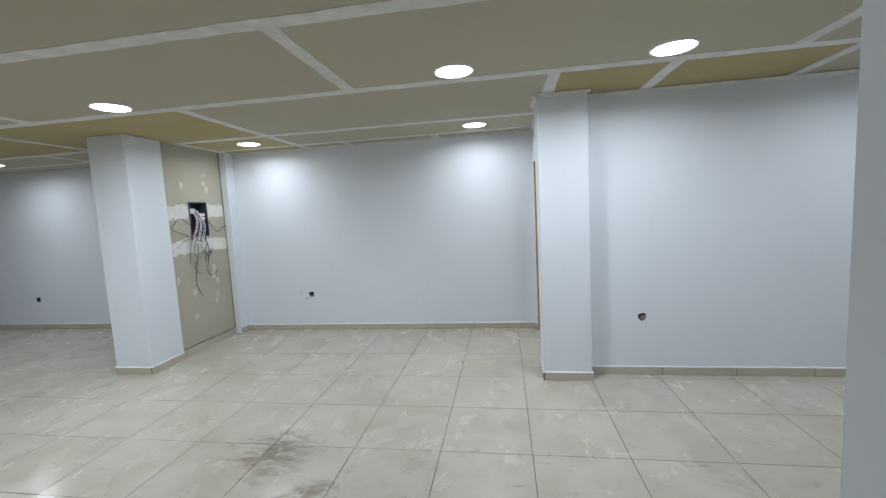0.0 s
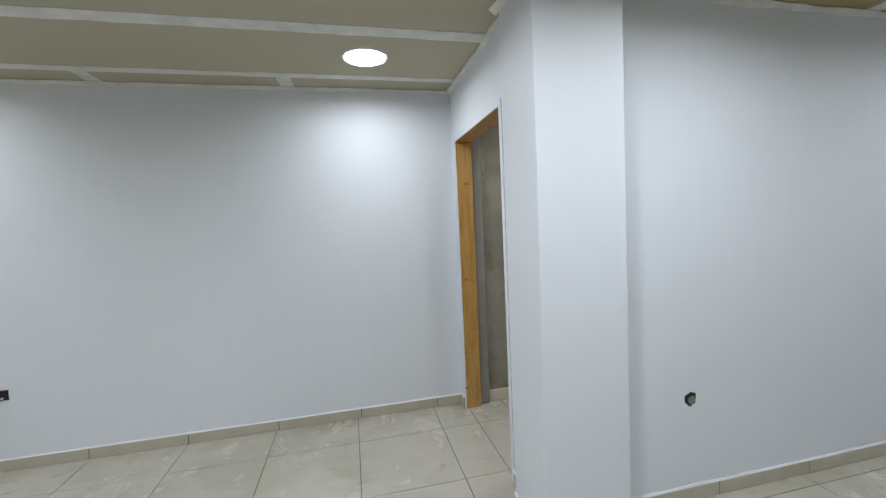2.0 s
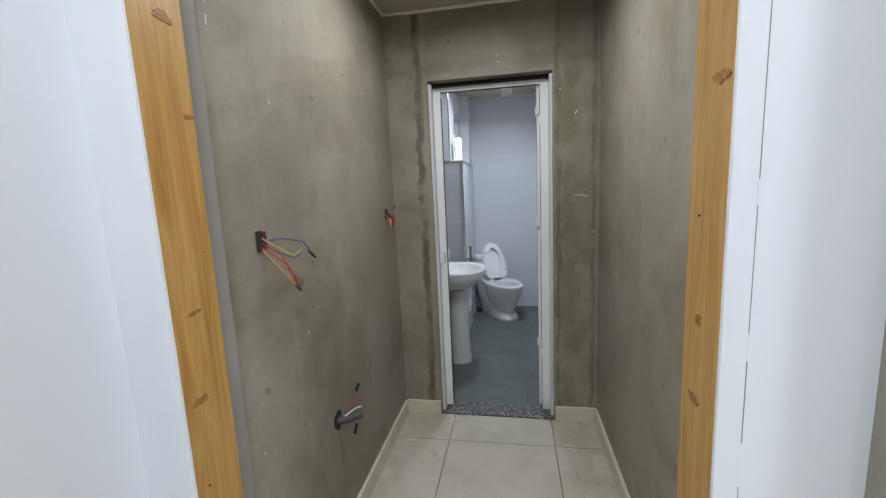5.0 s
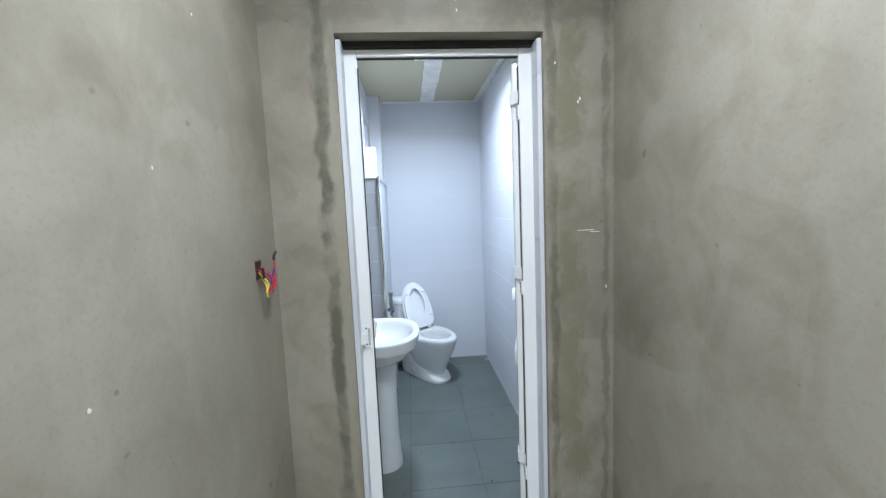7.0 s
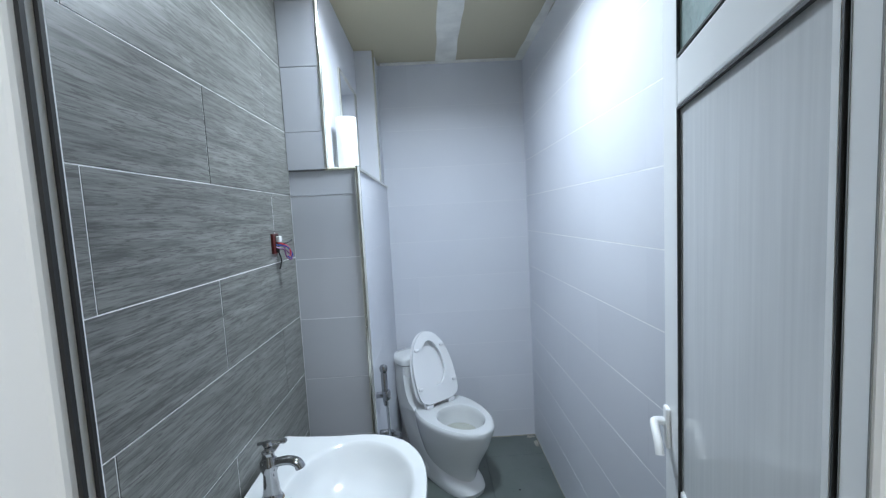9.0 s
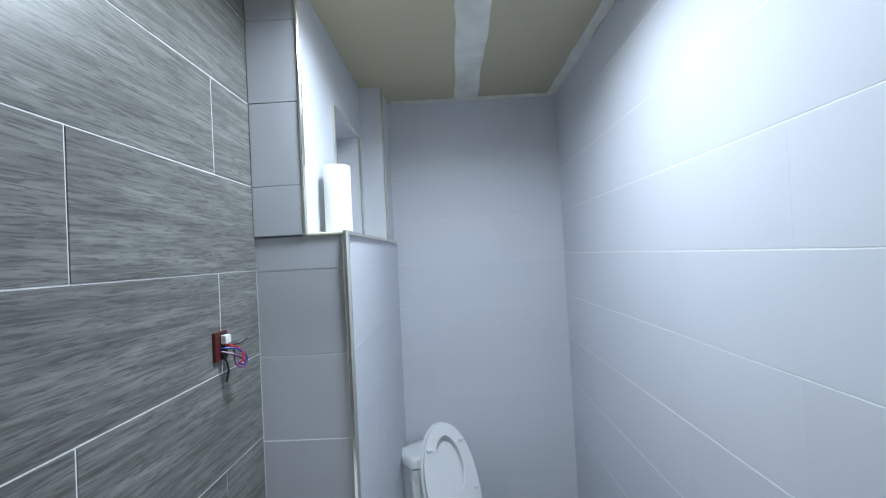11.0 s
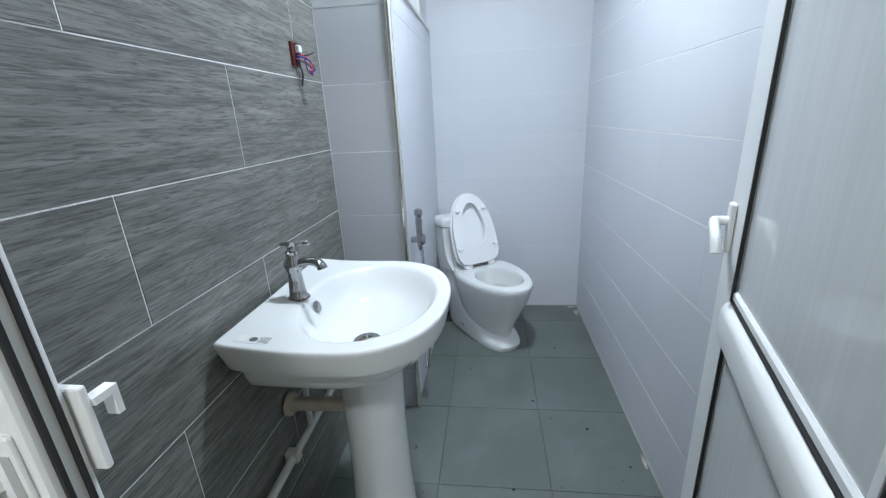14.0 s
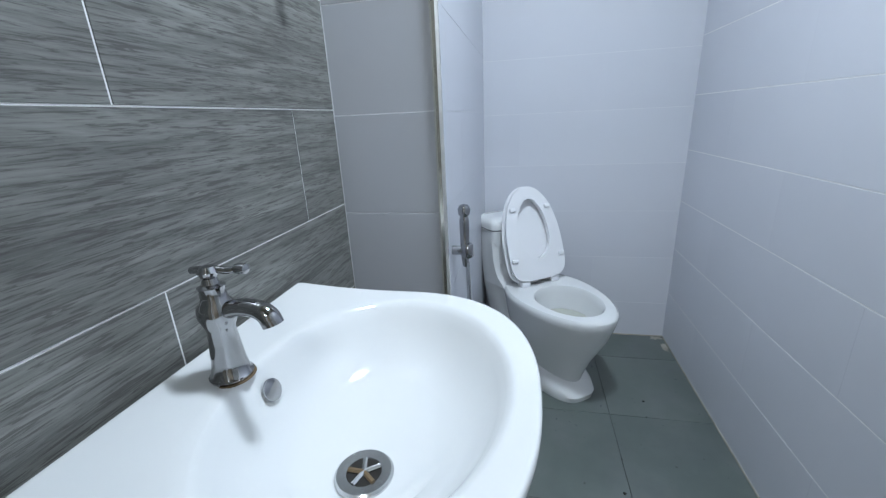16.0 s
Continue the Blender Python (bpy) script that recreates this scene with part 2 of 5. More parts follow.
def slate_tile():
    m, t, s = material("dark_grey_floor_tile")
    info = t.nodes.new("ShaderNodeObjectInfo")
    c = ramp(t, info.outputs["Random"], [(0, (0.100, 0.122, 0.111)), (1, (0.114, 0.137, 0.125))])
    f = noisy(t, where(t), 5, 6, 0.65)
    c = mix(t, ramp(t, f, [(0.45, (0, 0, 0)), (0.75, (0.7, 0.7, 0.7))]), c, (0.155, 0.168, 0.17))
    cloud = noisy(t, where(t), 2.2, 5, 0.6)
    c = mix(t, ramp(t, cloud, [(0.42, (0, 0, 0)), (0.66, (0.6, 0.6, 0.6))]), c, (0.072, 0.088, 0.084))
    fleck = noisy(t, where(t), 46, 2, 0.5)
    c = mix(t, ramp(t, fleck, [(0.72, (0, 0, 0)), (0.76, (0.8, 0.8, 0.8))]), c, (0.035, 0.04, 0.04))
    t.links.new(c, s.inputs["Base Color"])
    t.links.new(ramp(t, f, [(0.3, (0.35, 0.35, 0.35)), (0.7, (0.55, 0.55, 0.55))]), s.inputs["Roughness"])
    return m


SLATE = slate_tile()


def pine():
    m, t, s = material("varnished_pine")
    w = where(t, (9, 9, 0.8))
    f = noisy(t, w, 2.6, 6, 0.55, 1.6)
    fine = noisy(t, where(t, (70, 70, 2.5)), 3, 4, 0.6, 0.6)
    broad = noisy(t, where(t, (3, 3, 2.2)), 1.6, 3)
    c = ramp(t, f, [(0.28, (0.35, 0.175, 0.042)), (0.5, (0.52, 0.292, 0.082)), (0.72, (0.60, 0.37, 0.128))])
    c = mix(t, ramp(t, broad, [(0.45, (0, 0, 0)), (0.7, (0.6, 0.6, 0.6))]), c, (0.60, 0.38, 0.14))
    c = mix(t, ramp(t, fine, [(0.35, (0.35, 0.35, 0.35)), (0.6, (0, 0, 0))]), c, (0.36, 0.16, 0.04))
    t.links.new(c, s.inputs["Base Color"])
    s.inputs["Roughness"].default_value = 0.42
    bump(t, s, fine, 0.08, 0.001)
    return m


PINE = pine()
KNOT = plain("pine_knot", (0.30, 0.15, 0.042), 0.5, 0, 0.45, 130)
NAIL = plain("dark_nail_hole", (0.02, 0.016, 0.012), 0.8)


def granite():
    m, t, s = material("speckled_granite")
    v = add(t, "ShaderNodeTexVoronoi", Scale=120)
    t.links.new(where(t), v.inputs["Vector"])
    t.links.new(ramp(t, v.outputs["Color"], [(0.2, (0.02, 0.02, 0.021)), (0.55, (0.10, 0.10, 0.10)), (0.85, (0.28, 0.28, 0.285))]), s.inputs["Base Color"])
    s.inputs["Roughness"].default_value = 0.35
    return m


GRANITE = granite()
CERAMIC = plain("white_ceramic", (0.67, 0.685, 0.69), 0.08, 0, 0.015, 4)
SEAT = plain("white_seat_plastic", (0.78, 0.79, 0.81), 0.22, 0, 0.015, 4)
WATER = plain("basin_water", (0.42, 0.43, 0.38), 0.05)
CHROME = plain("chrome", (0.38, 0.38, 0.39), 0.10, 1.0, 0.05)
STEEL = plain("brushed_steel_trim", (0.60, 0.61, 0.62), 0.25, 1.0, 0.08)
PVC = plain("white_pvc", (0.82, 0.83, 0.83), 0.28, 0, 0.02, 5)
POLISHED = plain("polished_edge_trim", (0.84, 0.82, 0.74), 0.2, 1.0, 0.06)
GASKET = plain("black_rubber", (0.02, 0.02, 0.021), 0.6)
PIPE = plain("white_pipe", (0.68, 0.67, 0.64), 0.4, 0, 0.05)
BEIGE_PIPE = plain("beige_waste_pipe", (0.50, 0.45, 0.37), 0.5, 0, 0.1)
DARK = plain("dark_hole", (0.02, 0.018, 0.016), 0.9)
RED_BOX = plain("red_back_box", (0.085, 0.010, 0.009), 0.45)
RUST = plain("rust", (0.14, 0.095, 0.05), 0.8)
PAPER = plain("paper_roll", (0.80, 0.80, 0.78), 0.9)
CREAM = plain("cream_ledge", (0.70, 0.69, 0.55), 0.5)
FOAM = plain("white_filler_bead", (0.70, 0.69, 0.64), 0.9, 0, 0.1, 40)
WIRE = {k: plain(k + "_wire", c, 0.4) for k, c in (("black", (0.012, 0.012, 0.014)), ("red", (0.55, 0.03, 0.04)), ("yellow", (0.65, 0.50, 0.06)), ("blue", (0.03, 0.05, 0.28)), ("white", (0.75, 0.75, 0.75)), ("green", (0.05, 0.25, 0.12)), ("violet", (0.16, 0.05, 0.15)))}
SCREW = plain("dull_screw", (0.3, 0.29, 0.28), 0.4, 1.0)
INK = plain("grey_print", (0.10, 0.10, 0.11), 0.6)
STICKER = plain("paper_sticker", (0.62, 0.61, 0.57), 0.6, 0, 0.1)


def glowing(name, colour, strength):
    m, t, s = material(name)
    s.inputs["Base Color"].default_value = (0.9, 0.9, 0.9, 1)
    s.inputs["Emission Color"].default_value = (*colour, 1)
    s.inputs["Emission Strength"].default_value = strength
    return m


GLOW = glowing("lit_diffuser", (0.95, 0.98, 1.0), 14.0)
CORR_GLOW = glowing("small_lit_bulb", (0.95, 0.98, 1.0), 12.0)


def frosted():
    m, t, s = material("textured_glass")
    s.inputs["Base Color"].default_value = (0.55, 0.68, 0.66, 1)
    s.inputs["Transmission Weight"].default_value = 0.55
    s.inputs["Roughness"].default_value = 0.3
    v = add(t, "ShaderNodeTexVoronoi", Scale=70)
    t.links.new(where(t), v.inputs["Vector"])
    bump(t, s, v.outputs["Distance"], 0.7, 0.004)
    return m


GLASS = frosted()


def door_panel():
    m, t, s = material("white_pvc_panel")
    f = noisy(t, where(t, (30, 30, 1.0)), 3, 5)
    t.links.new(ramp(t, f, [(0.3, (0.60, 0.615, 0.625)), (0.7, (0.67, 0.685, 0.69))]), s.inputs["Base Color"])
    s.inputs["Roughness"].default_value = 0.1
    return m


PANEL = door_panel()

# ---- building helpers ----


def box(bm, lo, hi):
    vs = [bm.verts.new((x, y, z)) for z in (lo[2], hi[2]) for y in (lo[1], hi[1]) for x in (lo[0], hi[0])]
    for f in ((0, 2, 3, 1), (4, 5, 7, 6), (0, 1, 5, 4), (2, 6, 7, 3), (0, 4, 6, 2), (1, 3, 7, 5)):
        bm.faces.new([vs[i] for i in f])
    return vs


def boxed(lo, hi, bevel=0.0, segments=2):
    bm = bmesh.new()
    box(bm, lo, hi)
    if bevel:
        bmesh.ops.bevel(bm, geom=bm.edges[:], offset=bevel, segments=segments, profile=0.5, affect="EDGES")
    return bm


def joined(*boxes):
    bm = bmesh.new()
    for lo, hi in boxes:
        box(bm, lo, hi)
    return bm


def mesh_of(bm, name, mat, smooth=False):
    data = bpy.data.meshes.new(name)
    bmesh.ops.recalc_face_normals(bm, faces=bm.faces[:])
    if smooth:
        for f in bm.faces:
            f.smooth = True
    bm.to_mesh(data)
    bm.free()
    data.materials.append(mat)
    return data


def part(name, bm, mat, parent=None, label="", smooth=False):
    ob = new(name, mesh_of(bm, name, mat, smooth))
    if smooth:
        ob.data.set_sharp_from_angle(angle=radians(40))
    if parent:
        ob.parent = parent
    if label:
        tagged(ob, label)
    return ob


def structure(name, bm, mat, label, category):
    return tagged(part(name, bm, mat), label, category, kind="structure")


def thing(name, label, category, group=""):
    return tagged(new(name), label, category, group)


def bridge(bm, rings, close_first=True, close_last=True):
    """Skin a row of rings of equal count."""
    loops = [[bm.verts.new(p) for p in ring] for ring in rings]
    for a, b in zip(loops, loops[1:]):
        n = len(a)
        for i in range(n):
            bm.faces.new((a[i], a[(i + 1) % n], b[(i + 1) % n], b[i]))
    if close_first:
        bm.faces.new(loops[0][::-1])
    if close_last:
        bm.faces.new(loops[-1])
    return bm


def lathe(profile, centre=(0, 0, 0), axis="z", n=24, bm=None):
    """A turned shape from (radius, height) pairs."""
    bm = bm or bmesh.new()
    rings = []
    for r, h in profile:
        ring = []
        for i in range(n):
            a = 2 * math.pi * i / n
            u, v = r * math.cos(a), r * math.sin(a)
            p = {"z": (u, v, h), "x": (h, u, v), "y": (u, h, v)}[axis]
            ring.append(tuple(p[k] + centre[k] for k in range(3)))
        rings.append(ring)
    return bridge(bm, rings)


def tube(points, radius, n=8, bm=None, smooth_steps=6):
    """A round rod along a smooth line through points."""
    bm = bm or bmesh.new()
    pts = [Vector(p) for p in points]
    if smooth_steps > 1 and len(pts) > 2:
        out = []
        for i in range(len(pts) - 1):
            a, b, c, d = pts[max(i - 1, 0)], pts[i], pts[i + 1], pts[min(i + 2, len(pts) - 1)]
            for k in range(smooth_steps):
                s = k / smooth_steps
                out.append(0.5 * (2 * b + (c - a) * s + (2 * a - 5 * b + 4 * c - d) * s**2 + (3 * b - a - 3 * c + d) * s**3))
        pts = out + [pts[-1]]
    rings, up = [], Vector((0.13, 0.27, 0.95)).normalized()
    for i, p in enumerate(pts):
        d = (pts[min(i + 1, len(pts) - 1)] - pts[max(i - 1, 0)]).normalized()
        u = d.cross(up)
        if u.length < 0.05:
            u = d.cross(Vector((1, 0, 0)))
        u.normalize()
        v = u.cross(d)
        up = v
        rings.append([tuple(p + radius * (math.cos(2 * math.pi * k / n) * u + math.sin(2 * math.pi * k / n) * v)) for k in range(n)])
    return bridge(bm, rings)


# ---- structure ----
CEIL, CORR_CEIL, BATH_CEIL = 2.485, 2.41, 2.42
NORTH, GAP_NORTH = 5.155, 5.29
FACE_X, DOOR_X = 0.515, 0.58
END_X = 2.315
DL, DR, DT, POST = 5.04, 4.118, 2.075, 0.035

structure("wall_north", joined(((-3.55, NORTH, 0), (DOOR_X, NORTH + 0.15, CEIL))), WALL, "smooth white painted room wall", "wall")
structure("wall_north_far", joined(((-9.2, GAP_NORTH, 0), (-3.55, GAP_NORTH + 0.15, CEIL))), WALL, "white painted wall beyond the pier", "wall")
structure("wall_west", joined(((-9.35, -2.3, 0), (-9.2, GAP_NORTH + 0.15, CEIL))), WALL, "plain white end wall", "wall")
structure("wall_south", joined(((-9.35, -2.45, 0), (6.1, -2.3, CEIL))), WALL, "plain white wall behind the walk", "wall")
structure("wall_east", joined(((5.6, -2.3, 0), (5.75, 3.97, CEIL))), WALL, "white painted end wall", "wall")
structure("wall_hole_side", joined(((0.70, 3.71, 0), (5.6, 3.93, CEIL))), WALL, "white painted wall with a round pipe hole", "wall")
structure("wall_entry", joined(((0.465, 0.22, 0), (5.6, 0.35, CEIL))), WALL, "white painted wall end beside the entry", "wall")
structure("pillar", boxed((FACE_X, 3.565, 0), (0.925, 3.915, CEIL), 0.006), WALL, "square white painted pillar with skirting tiles", "pillar")
structure("pillar_east", boxed((5.35, 3.55, 0), (5.6, 3.71, CEIL), 0.005), WALL, "white painted pillar in the far corner", "pillar")
structure("pier", boxed((-3.95, 3.59, 0), (-3.52, 4.03, CEIL), 0.006), WALL, "square white painted pier beside bare plasterboard", "pillar")
structure("wall_door", joined(((DOOR_X, 3.915, 0), (0.70, DR - POST, CEIL)), ((DOOR_X, DR - POST, DT + POST), (0.70, DL + POST, CEIL)), ((DOOR_X, DL + POST, 0), (0.70, NORTH + 0.15, CEIL))), WALL, "white painted wall over the timber door frame", "wall")
structure("wall_partition", joined(((-3.9, 4.03, 0), (-3.68, NORTH, CEIL))), WALL, "partition wall behind the plasterboard", "wall")

# corridor and bathroom shell
structure("wall_corridor_left", joined(((0.70, 5.12, 0), (2.35, 5.27, CEIL))), CEMENT, "bare grey cement rendered wall", "wall")
structure("wall_corridor_right", joined(((0.70, 3.93, 0), (END_X, 3.942, CORR_CEIL))), CEMENT, "bare grey cement rendered wall", "wall")
BD_L, BD_R, BD_TOP = 4.882, 4.190, 2.032
structure("wall_bath_door", joined(((END_X, BD_L, 0), (2.436, 5.12, CEIL)), ((END_X, 3.93, 0), (2.436, BD_R, CEIL)), ((END_X, BD_R, BD_TOP), (2.436, BD_L, CEIL))), CEMENT_DOOR, "cement rendered wall round the bathroom door", "wall")
structure("wall_bath_left", joined(((2.35, 5.1216, 0), (4.9, 5.27, CEIL))), PALE_GROUT, "bathroom wall behind wood grain tiles", "wall")
structure("wall_bath_end", joined(((4.7278, 3.97, 0), (4.9, 5.135, CEIL))), SOFT_GROUT, "bathroom end wall behind pale tiles", "wall")
structure("floor", joined(((-9.2, -2.3, -0.15), (2.35, 5.3, -0.006)), ((2.35, -2.3, -0.15), (5.6, 3.9, -0.006))), GROUT, "floor slab under cream porcelain tiles", "floor")


def slab(bm, x0, y0, x1, y1, z0, z1, index):
    n = len(bm.faces)
    box(bm, (x0, y0, z0), (x1, y1, z1))
    bm.faces.ensure_lookup_table()
    for f in bm.faces[n:]:
        f.material_index = index


def ceiling(name, z, boards, tapes, label, yellow=()):
    """Boards side by side and the filled joints a hair below them, in one mesh."""
    bm = bmesh.new()
    for x0, y0, x1, y1 in boards:
        odd = any(x0 < x < x1 and y0 < y < y1 for x, y in yellow)
        slab(bm, x0, y0, x1, y1, z, z + 0.02, 2 if odd else 0)
    for x0, y0, x1, y1 in tapes:
        # ragged filler strip
        long_x = x1 - x0 > y1 - y0
        n = max(2, int(max(x1 - x0, y1 - y0) / 0.09))
        lows, highs = [], []
        for i in range(n + 1):
            s = i / n
            a, b = random.uniform(-0.006, 0.006), random.uniform(-0.006, 0.006)
            if long_x:
                lows.append((x0 + s * (x1 - x0), y0 + a)), highs.append((x0 + s * (x1 - x0), y1 + b))
            else:
                lows.append((x0 + a, y0 + s * (y1 - y0))), highs.append((x1 + b, y0 + s * (y1 - y0)))
        zz = z - 0.003 - (0.0 if long_x else 0.002)
        rows = [[bm.verts.new((*p, h)) for p in side] for side, h in ((lows, z), (lows, zz), (highs, zz), (highs, z))]
        for a, b in zip(rows, rows[1:]):
            for i in range(n):
                f = bm.faces.new((a[i], a[i + 1], b[i + 1], b[i]))
                f.material_index = 1
    ob = structure(name, bm, CEILING_BOARD, label, "ceiling")
    ob.data.materials.append(TAPE)
    ob.data.materials.append(BOARD)
    return ob


rows_y = (-2.4, -0.55, 0.62, 1.86, 2.99, 4.25, 4.92, 5.4)
cuts_x = ((-9.3, -6.4, -3.4, -1.0, 1.6, 6.0), (-9.3, -7.0, -4.2, -1.9, 0.6, 3.2, 6.0), (-9.3, -5.7, -3.2, -0.2, 2.4, 6.0), (-9.3, -6.6, -3.75, -0.89, 2.09, 6.0), (-9.3, -7.2, -4.6, -2.37, 0.60, 1.41, 2.52, 6.0), (-9.3, -5.4, -3.5, -2.37, 0.8, 6.0), (-9.3, -5.4, -3.5, -2.36, -1.77, -0.60, 0.8, 6.0))
boards, tapes = [], []
for (y0, y1), cut in zip(zip(rows_y, rows_y[1:]), cuts_x):
    for x0, x1 in zip(cut, cut[1:]):
        boards.append((x0 + 0.001, y0 + 0.001, x1 - 0.001, y1 - 0.001))
    for x in cut[1:-1]:
        tapes.append((x - 0.045, y0, x + 0.045, y1))
    half = 0.035 if y0 > 4.5 else 0.05
    tapes.append((-9.2, y0 - half, 5.6, y0 + half))
ceiling("ceiling", CEIL, boards, tapes[1:], "bare olive plasterboard ceiling with white filled joints", ((-3.0, 3.5), (1.0, 3.5), (2.0, 3.5), (-3.0, 5.05), (-5.5, 3.5), (-3.0, 4.6)))
ceiling("ceiling_corridor", CORR_CEIL, [(0.68, 3.94, END_X, 5.12)], [(0.70, 4.16, END_X - 0.005, 4.28)], "bare plasterboard corridor ceiling with one filled joint")
ceiling("ceiling_bathroom", BATH_CEIL, [(2.436, 3.97, 4.74, 4.462), (2.436, 4.464, 4.74, 5.135)], [(2.436, 4.40, 4.735, 4.52), (2.436, 3.985, 4.73, 4.03), (2.436, 5.06, 4.73, 5.13), (4.69, 4.03, 4.735, 4.86), (3.28, 4.03, 3.34, 5.06)], "bathroom plasterboard ceiling with a white filled joint")
structure("roof_slab", joined(((-9.35, -2.45, CEIL + 0.03), (6.1, 5.4, CEIL + 0.15))), TAPE, "plain slab over the ceiling boards", "ceiling")


def bead(name, runs, z, mat=TAPE, size=0.022):
    """Uneven filler bead where a wall meets the ceiling."""
    bm = bmesh.new()
    for (x0, y0), (x1, y1), (nx, ny) in runs:
        n = max(2, int(math.hypot(x1 - x0, y1 - y0) / 0.08))
        rings = []
        for i in range(n + 1):
            s = i / n
            x, y = x0 + s * (x1 - x0), y0 + s * (y1 - y0)
            a, b = size * random.uniform(0.7, 1.35), size * random.uniform(0.6, 1.2)
            rings.append([(x, y, z - b), (x + 0.4 * a * nx, y + 0.4 * a * ny, z - 0.75 * b), (x + a * nx, y + a * ny, z - 0.004), (x + a * nx, y + a * ny, z), (x, y, z)])
        bridge(bm, rings)
    return structure(name, bm, mat, "uneven white filler bead under the ceiling", "trim")


bead("trim_ceiling_north", [((-3.5, NORTH), (DOOR_X, NORTH), (0, -1))], CEIL - 0.003)
bead("trim_ceiling_door", [((DOOR_X, NORTH), (DOOR_X, 3.915), (-1, 0))], CEIL - 0.004)
bead("trim_ceiling_pillar", [((FACE_X, 3.95), (FACE_X, 3.545), (-1, 0)), ((FACE_X - 0.02, 3.565), (0.945, 3.565), (0, -1))], CEIL - 0.003, size=0.03)
bead("trim_ceiling_hole_side", [((0.925, 3.71), (5.6, 3.71), (0, -1))], CEIL - 0.004, size=0.026)
bead("trim_ceiling_corridor", [((0.7, 5.12), (END_X, 5.12), (0, -1)), ((END_X, 5.12), (END_X, 3.945), (-1, 0))], CORR_CEIL - 0.001, FOAM, 0.012)

# ---- lamps ----


def downlight(x, y, z, watts, radius=0.125, colour=COOL, group="round ceiling downlights", spread=166):
    d = thing("downlight", "lit round white downlight set in the plasterboard ceiling", "ceiling lamp", group)
    d.location = (x, y, z)
    part("rim", lathe([(radius - 0.004, -0.002), (radius + 0.002, -0.008), (radius + 0.012, -0.006), (radius + 0.014, 0.0)], n=40), PVC, d, smooth=True)
    part("diffuser", lathe([(0.001, -0.005), (radius - 0.004, -0.005), (radius - 0.003, 0.0)], n=40), GLOW, d, "glowing white diffuser")
    lamp = bpy.data.lights.new("downlight_light", "AREA")
    lamp.shape, lamp.size, lamp.energy, lamp.color, lamp.spread = "DISK", 2 * radius - 0.01, watts, colour, radians(spread)
    ob = new("downlight_light", lamp)
    ob.location = (x, y, z - 0.012)
    return d


# unseen lamps added as fill: (-5.5, 2.79) and all from (-2.76, 0.9) on
for lx, ly in ((-2.76, 2.79), (-0.09, 2.79), (1.28, 2.78), (-2.83, 4.60), (-0.08, 4.58), (-5.5, 2.79), (-6.6, 4.55), (-2.76, 0.9), (3.0, 2.78), (4.4, 2.78), (-5.5, 0.9), (-2.76, -1.1)):
    downlight(lx, ly, CEIL, ROOM_LAMP * (0.42 if ly > 4 else 0.4 if lx > 2 else 0.72 if lx > 1 else 1.0))
downlight(3.535, 4.54, BATH_CEIL, BATH_LAMP, 0.115, BATH_COOL, spread=156)
downlight(1.515, 4.575, CORR_CEIL, CORR_LAMP, 0.115, NEUTRAL)


# ---- timber door frame ----
df = thing("door_frame", "varnished pine door lining with knots, front edge painted white", "door frame")
for name, lo, hi in (("jamb", (DOOR_X + 0.004, DL, 0), (0.705, DL + POST, DT + POST)), ("jamb", (DOOR_X + 0.004, DR - POST, 0), (0.705, DR, DT + POST)), ("head", (DOOR_X + 0.004, DR, DT), (0.705, DL, DT + POST))):
    jamb = part(name, boxed(lo, hi, 0.002, 1), PINE, df)
    front = boxed((DOOR_X - 0.004, lo[1], lo[2]), (DOOR_X + 0.0035, hi[1], hi[2]), 0.001, 1)
    part("painted_edge", front, WALL, jamb, "white painted front edge")
    side = -1 if lo[1] > 4.9 else 1
    for i in range(11 if name == "jamb" else 5):
        big = i % 3 != 1
        r = random.uniform(0.009, 0.015) if big else random.uniform(0.0025, 0.004)
        x = random.uniform(0.59, 0.69)
        if name == "jamb":
            face_y = lo[1] if side < 0 else hi[1]
            z = 0.12 + i * 0.178 + random.uniform(-0.05, 0.05)
            knot = lathe([(0.0005, 0), (r, 0.0)] + [(r * 0.96, 0.0012 * side)] + [(0.0005, 0.0014 * side)], (x, face_y, z), "y", 14)
        else:
            knot = lathe([(0.0005, 0), (r, 0.0), (r * 0.96, -0.0012), (0.0005, -0.0014)], (x, DR + 0.1 + i * 0.17, DT), "z", 14)
        squash, c = random.uniform(0.4, 0.8), Vector((x, 0, z if name == "jamb" else DT))
        for v in knot.verts:
            wob = 1 + 1.1 * noise.noise(Vector((v.co.x * 90, v.co.z * 90, i)))
            v.co.x, v.co.z = c.x + (v.co.x - c.x) * wob * (1.5 if big else 1.0), c.z + (v.co.z - c.z) * (squash * wob if name == "jamb" else 1)
        part("knot", knot, KNOT if big else NAIL, jamb)
# cracks beside the painted edge
bm = bmesh.new()
z = 0.1
while z < DT:
    step = random.uniform(0.05, 0.35)
    box(bm, (DOOR_X - 0.0006, DR - POST - random.uniform(0.002, 0.003), z), (DOOR_X + 0.002, DR - POST - 0.0005, min(z + step, DT + 0.03)))
    z += step + random.uniform(0.01, 0.09)
y = DR
while y < DL:
    step = random.uniform(0.05, 0.3)
    box(bm, (DOOR_X - 0.0006, y, DT + POST + 0.0005), (DOOR_X + 0.002, min(y + step, DL + 0.03), DT + POST + 0.0025))
    y += step + random.uniform(0.01, 0.06)
part("crack", bm, CEMENT_DARK, df, "thin broken dark crack beside the frame")
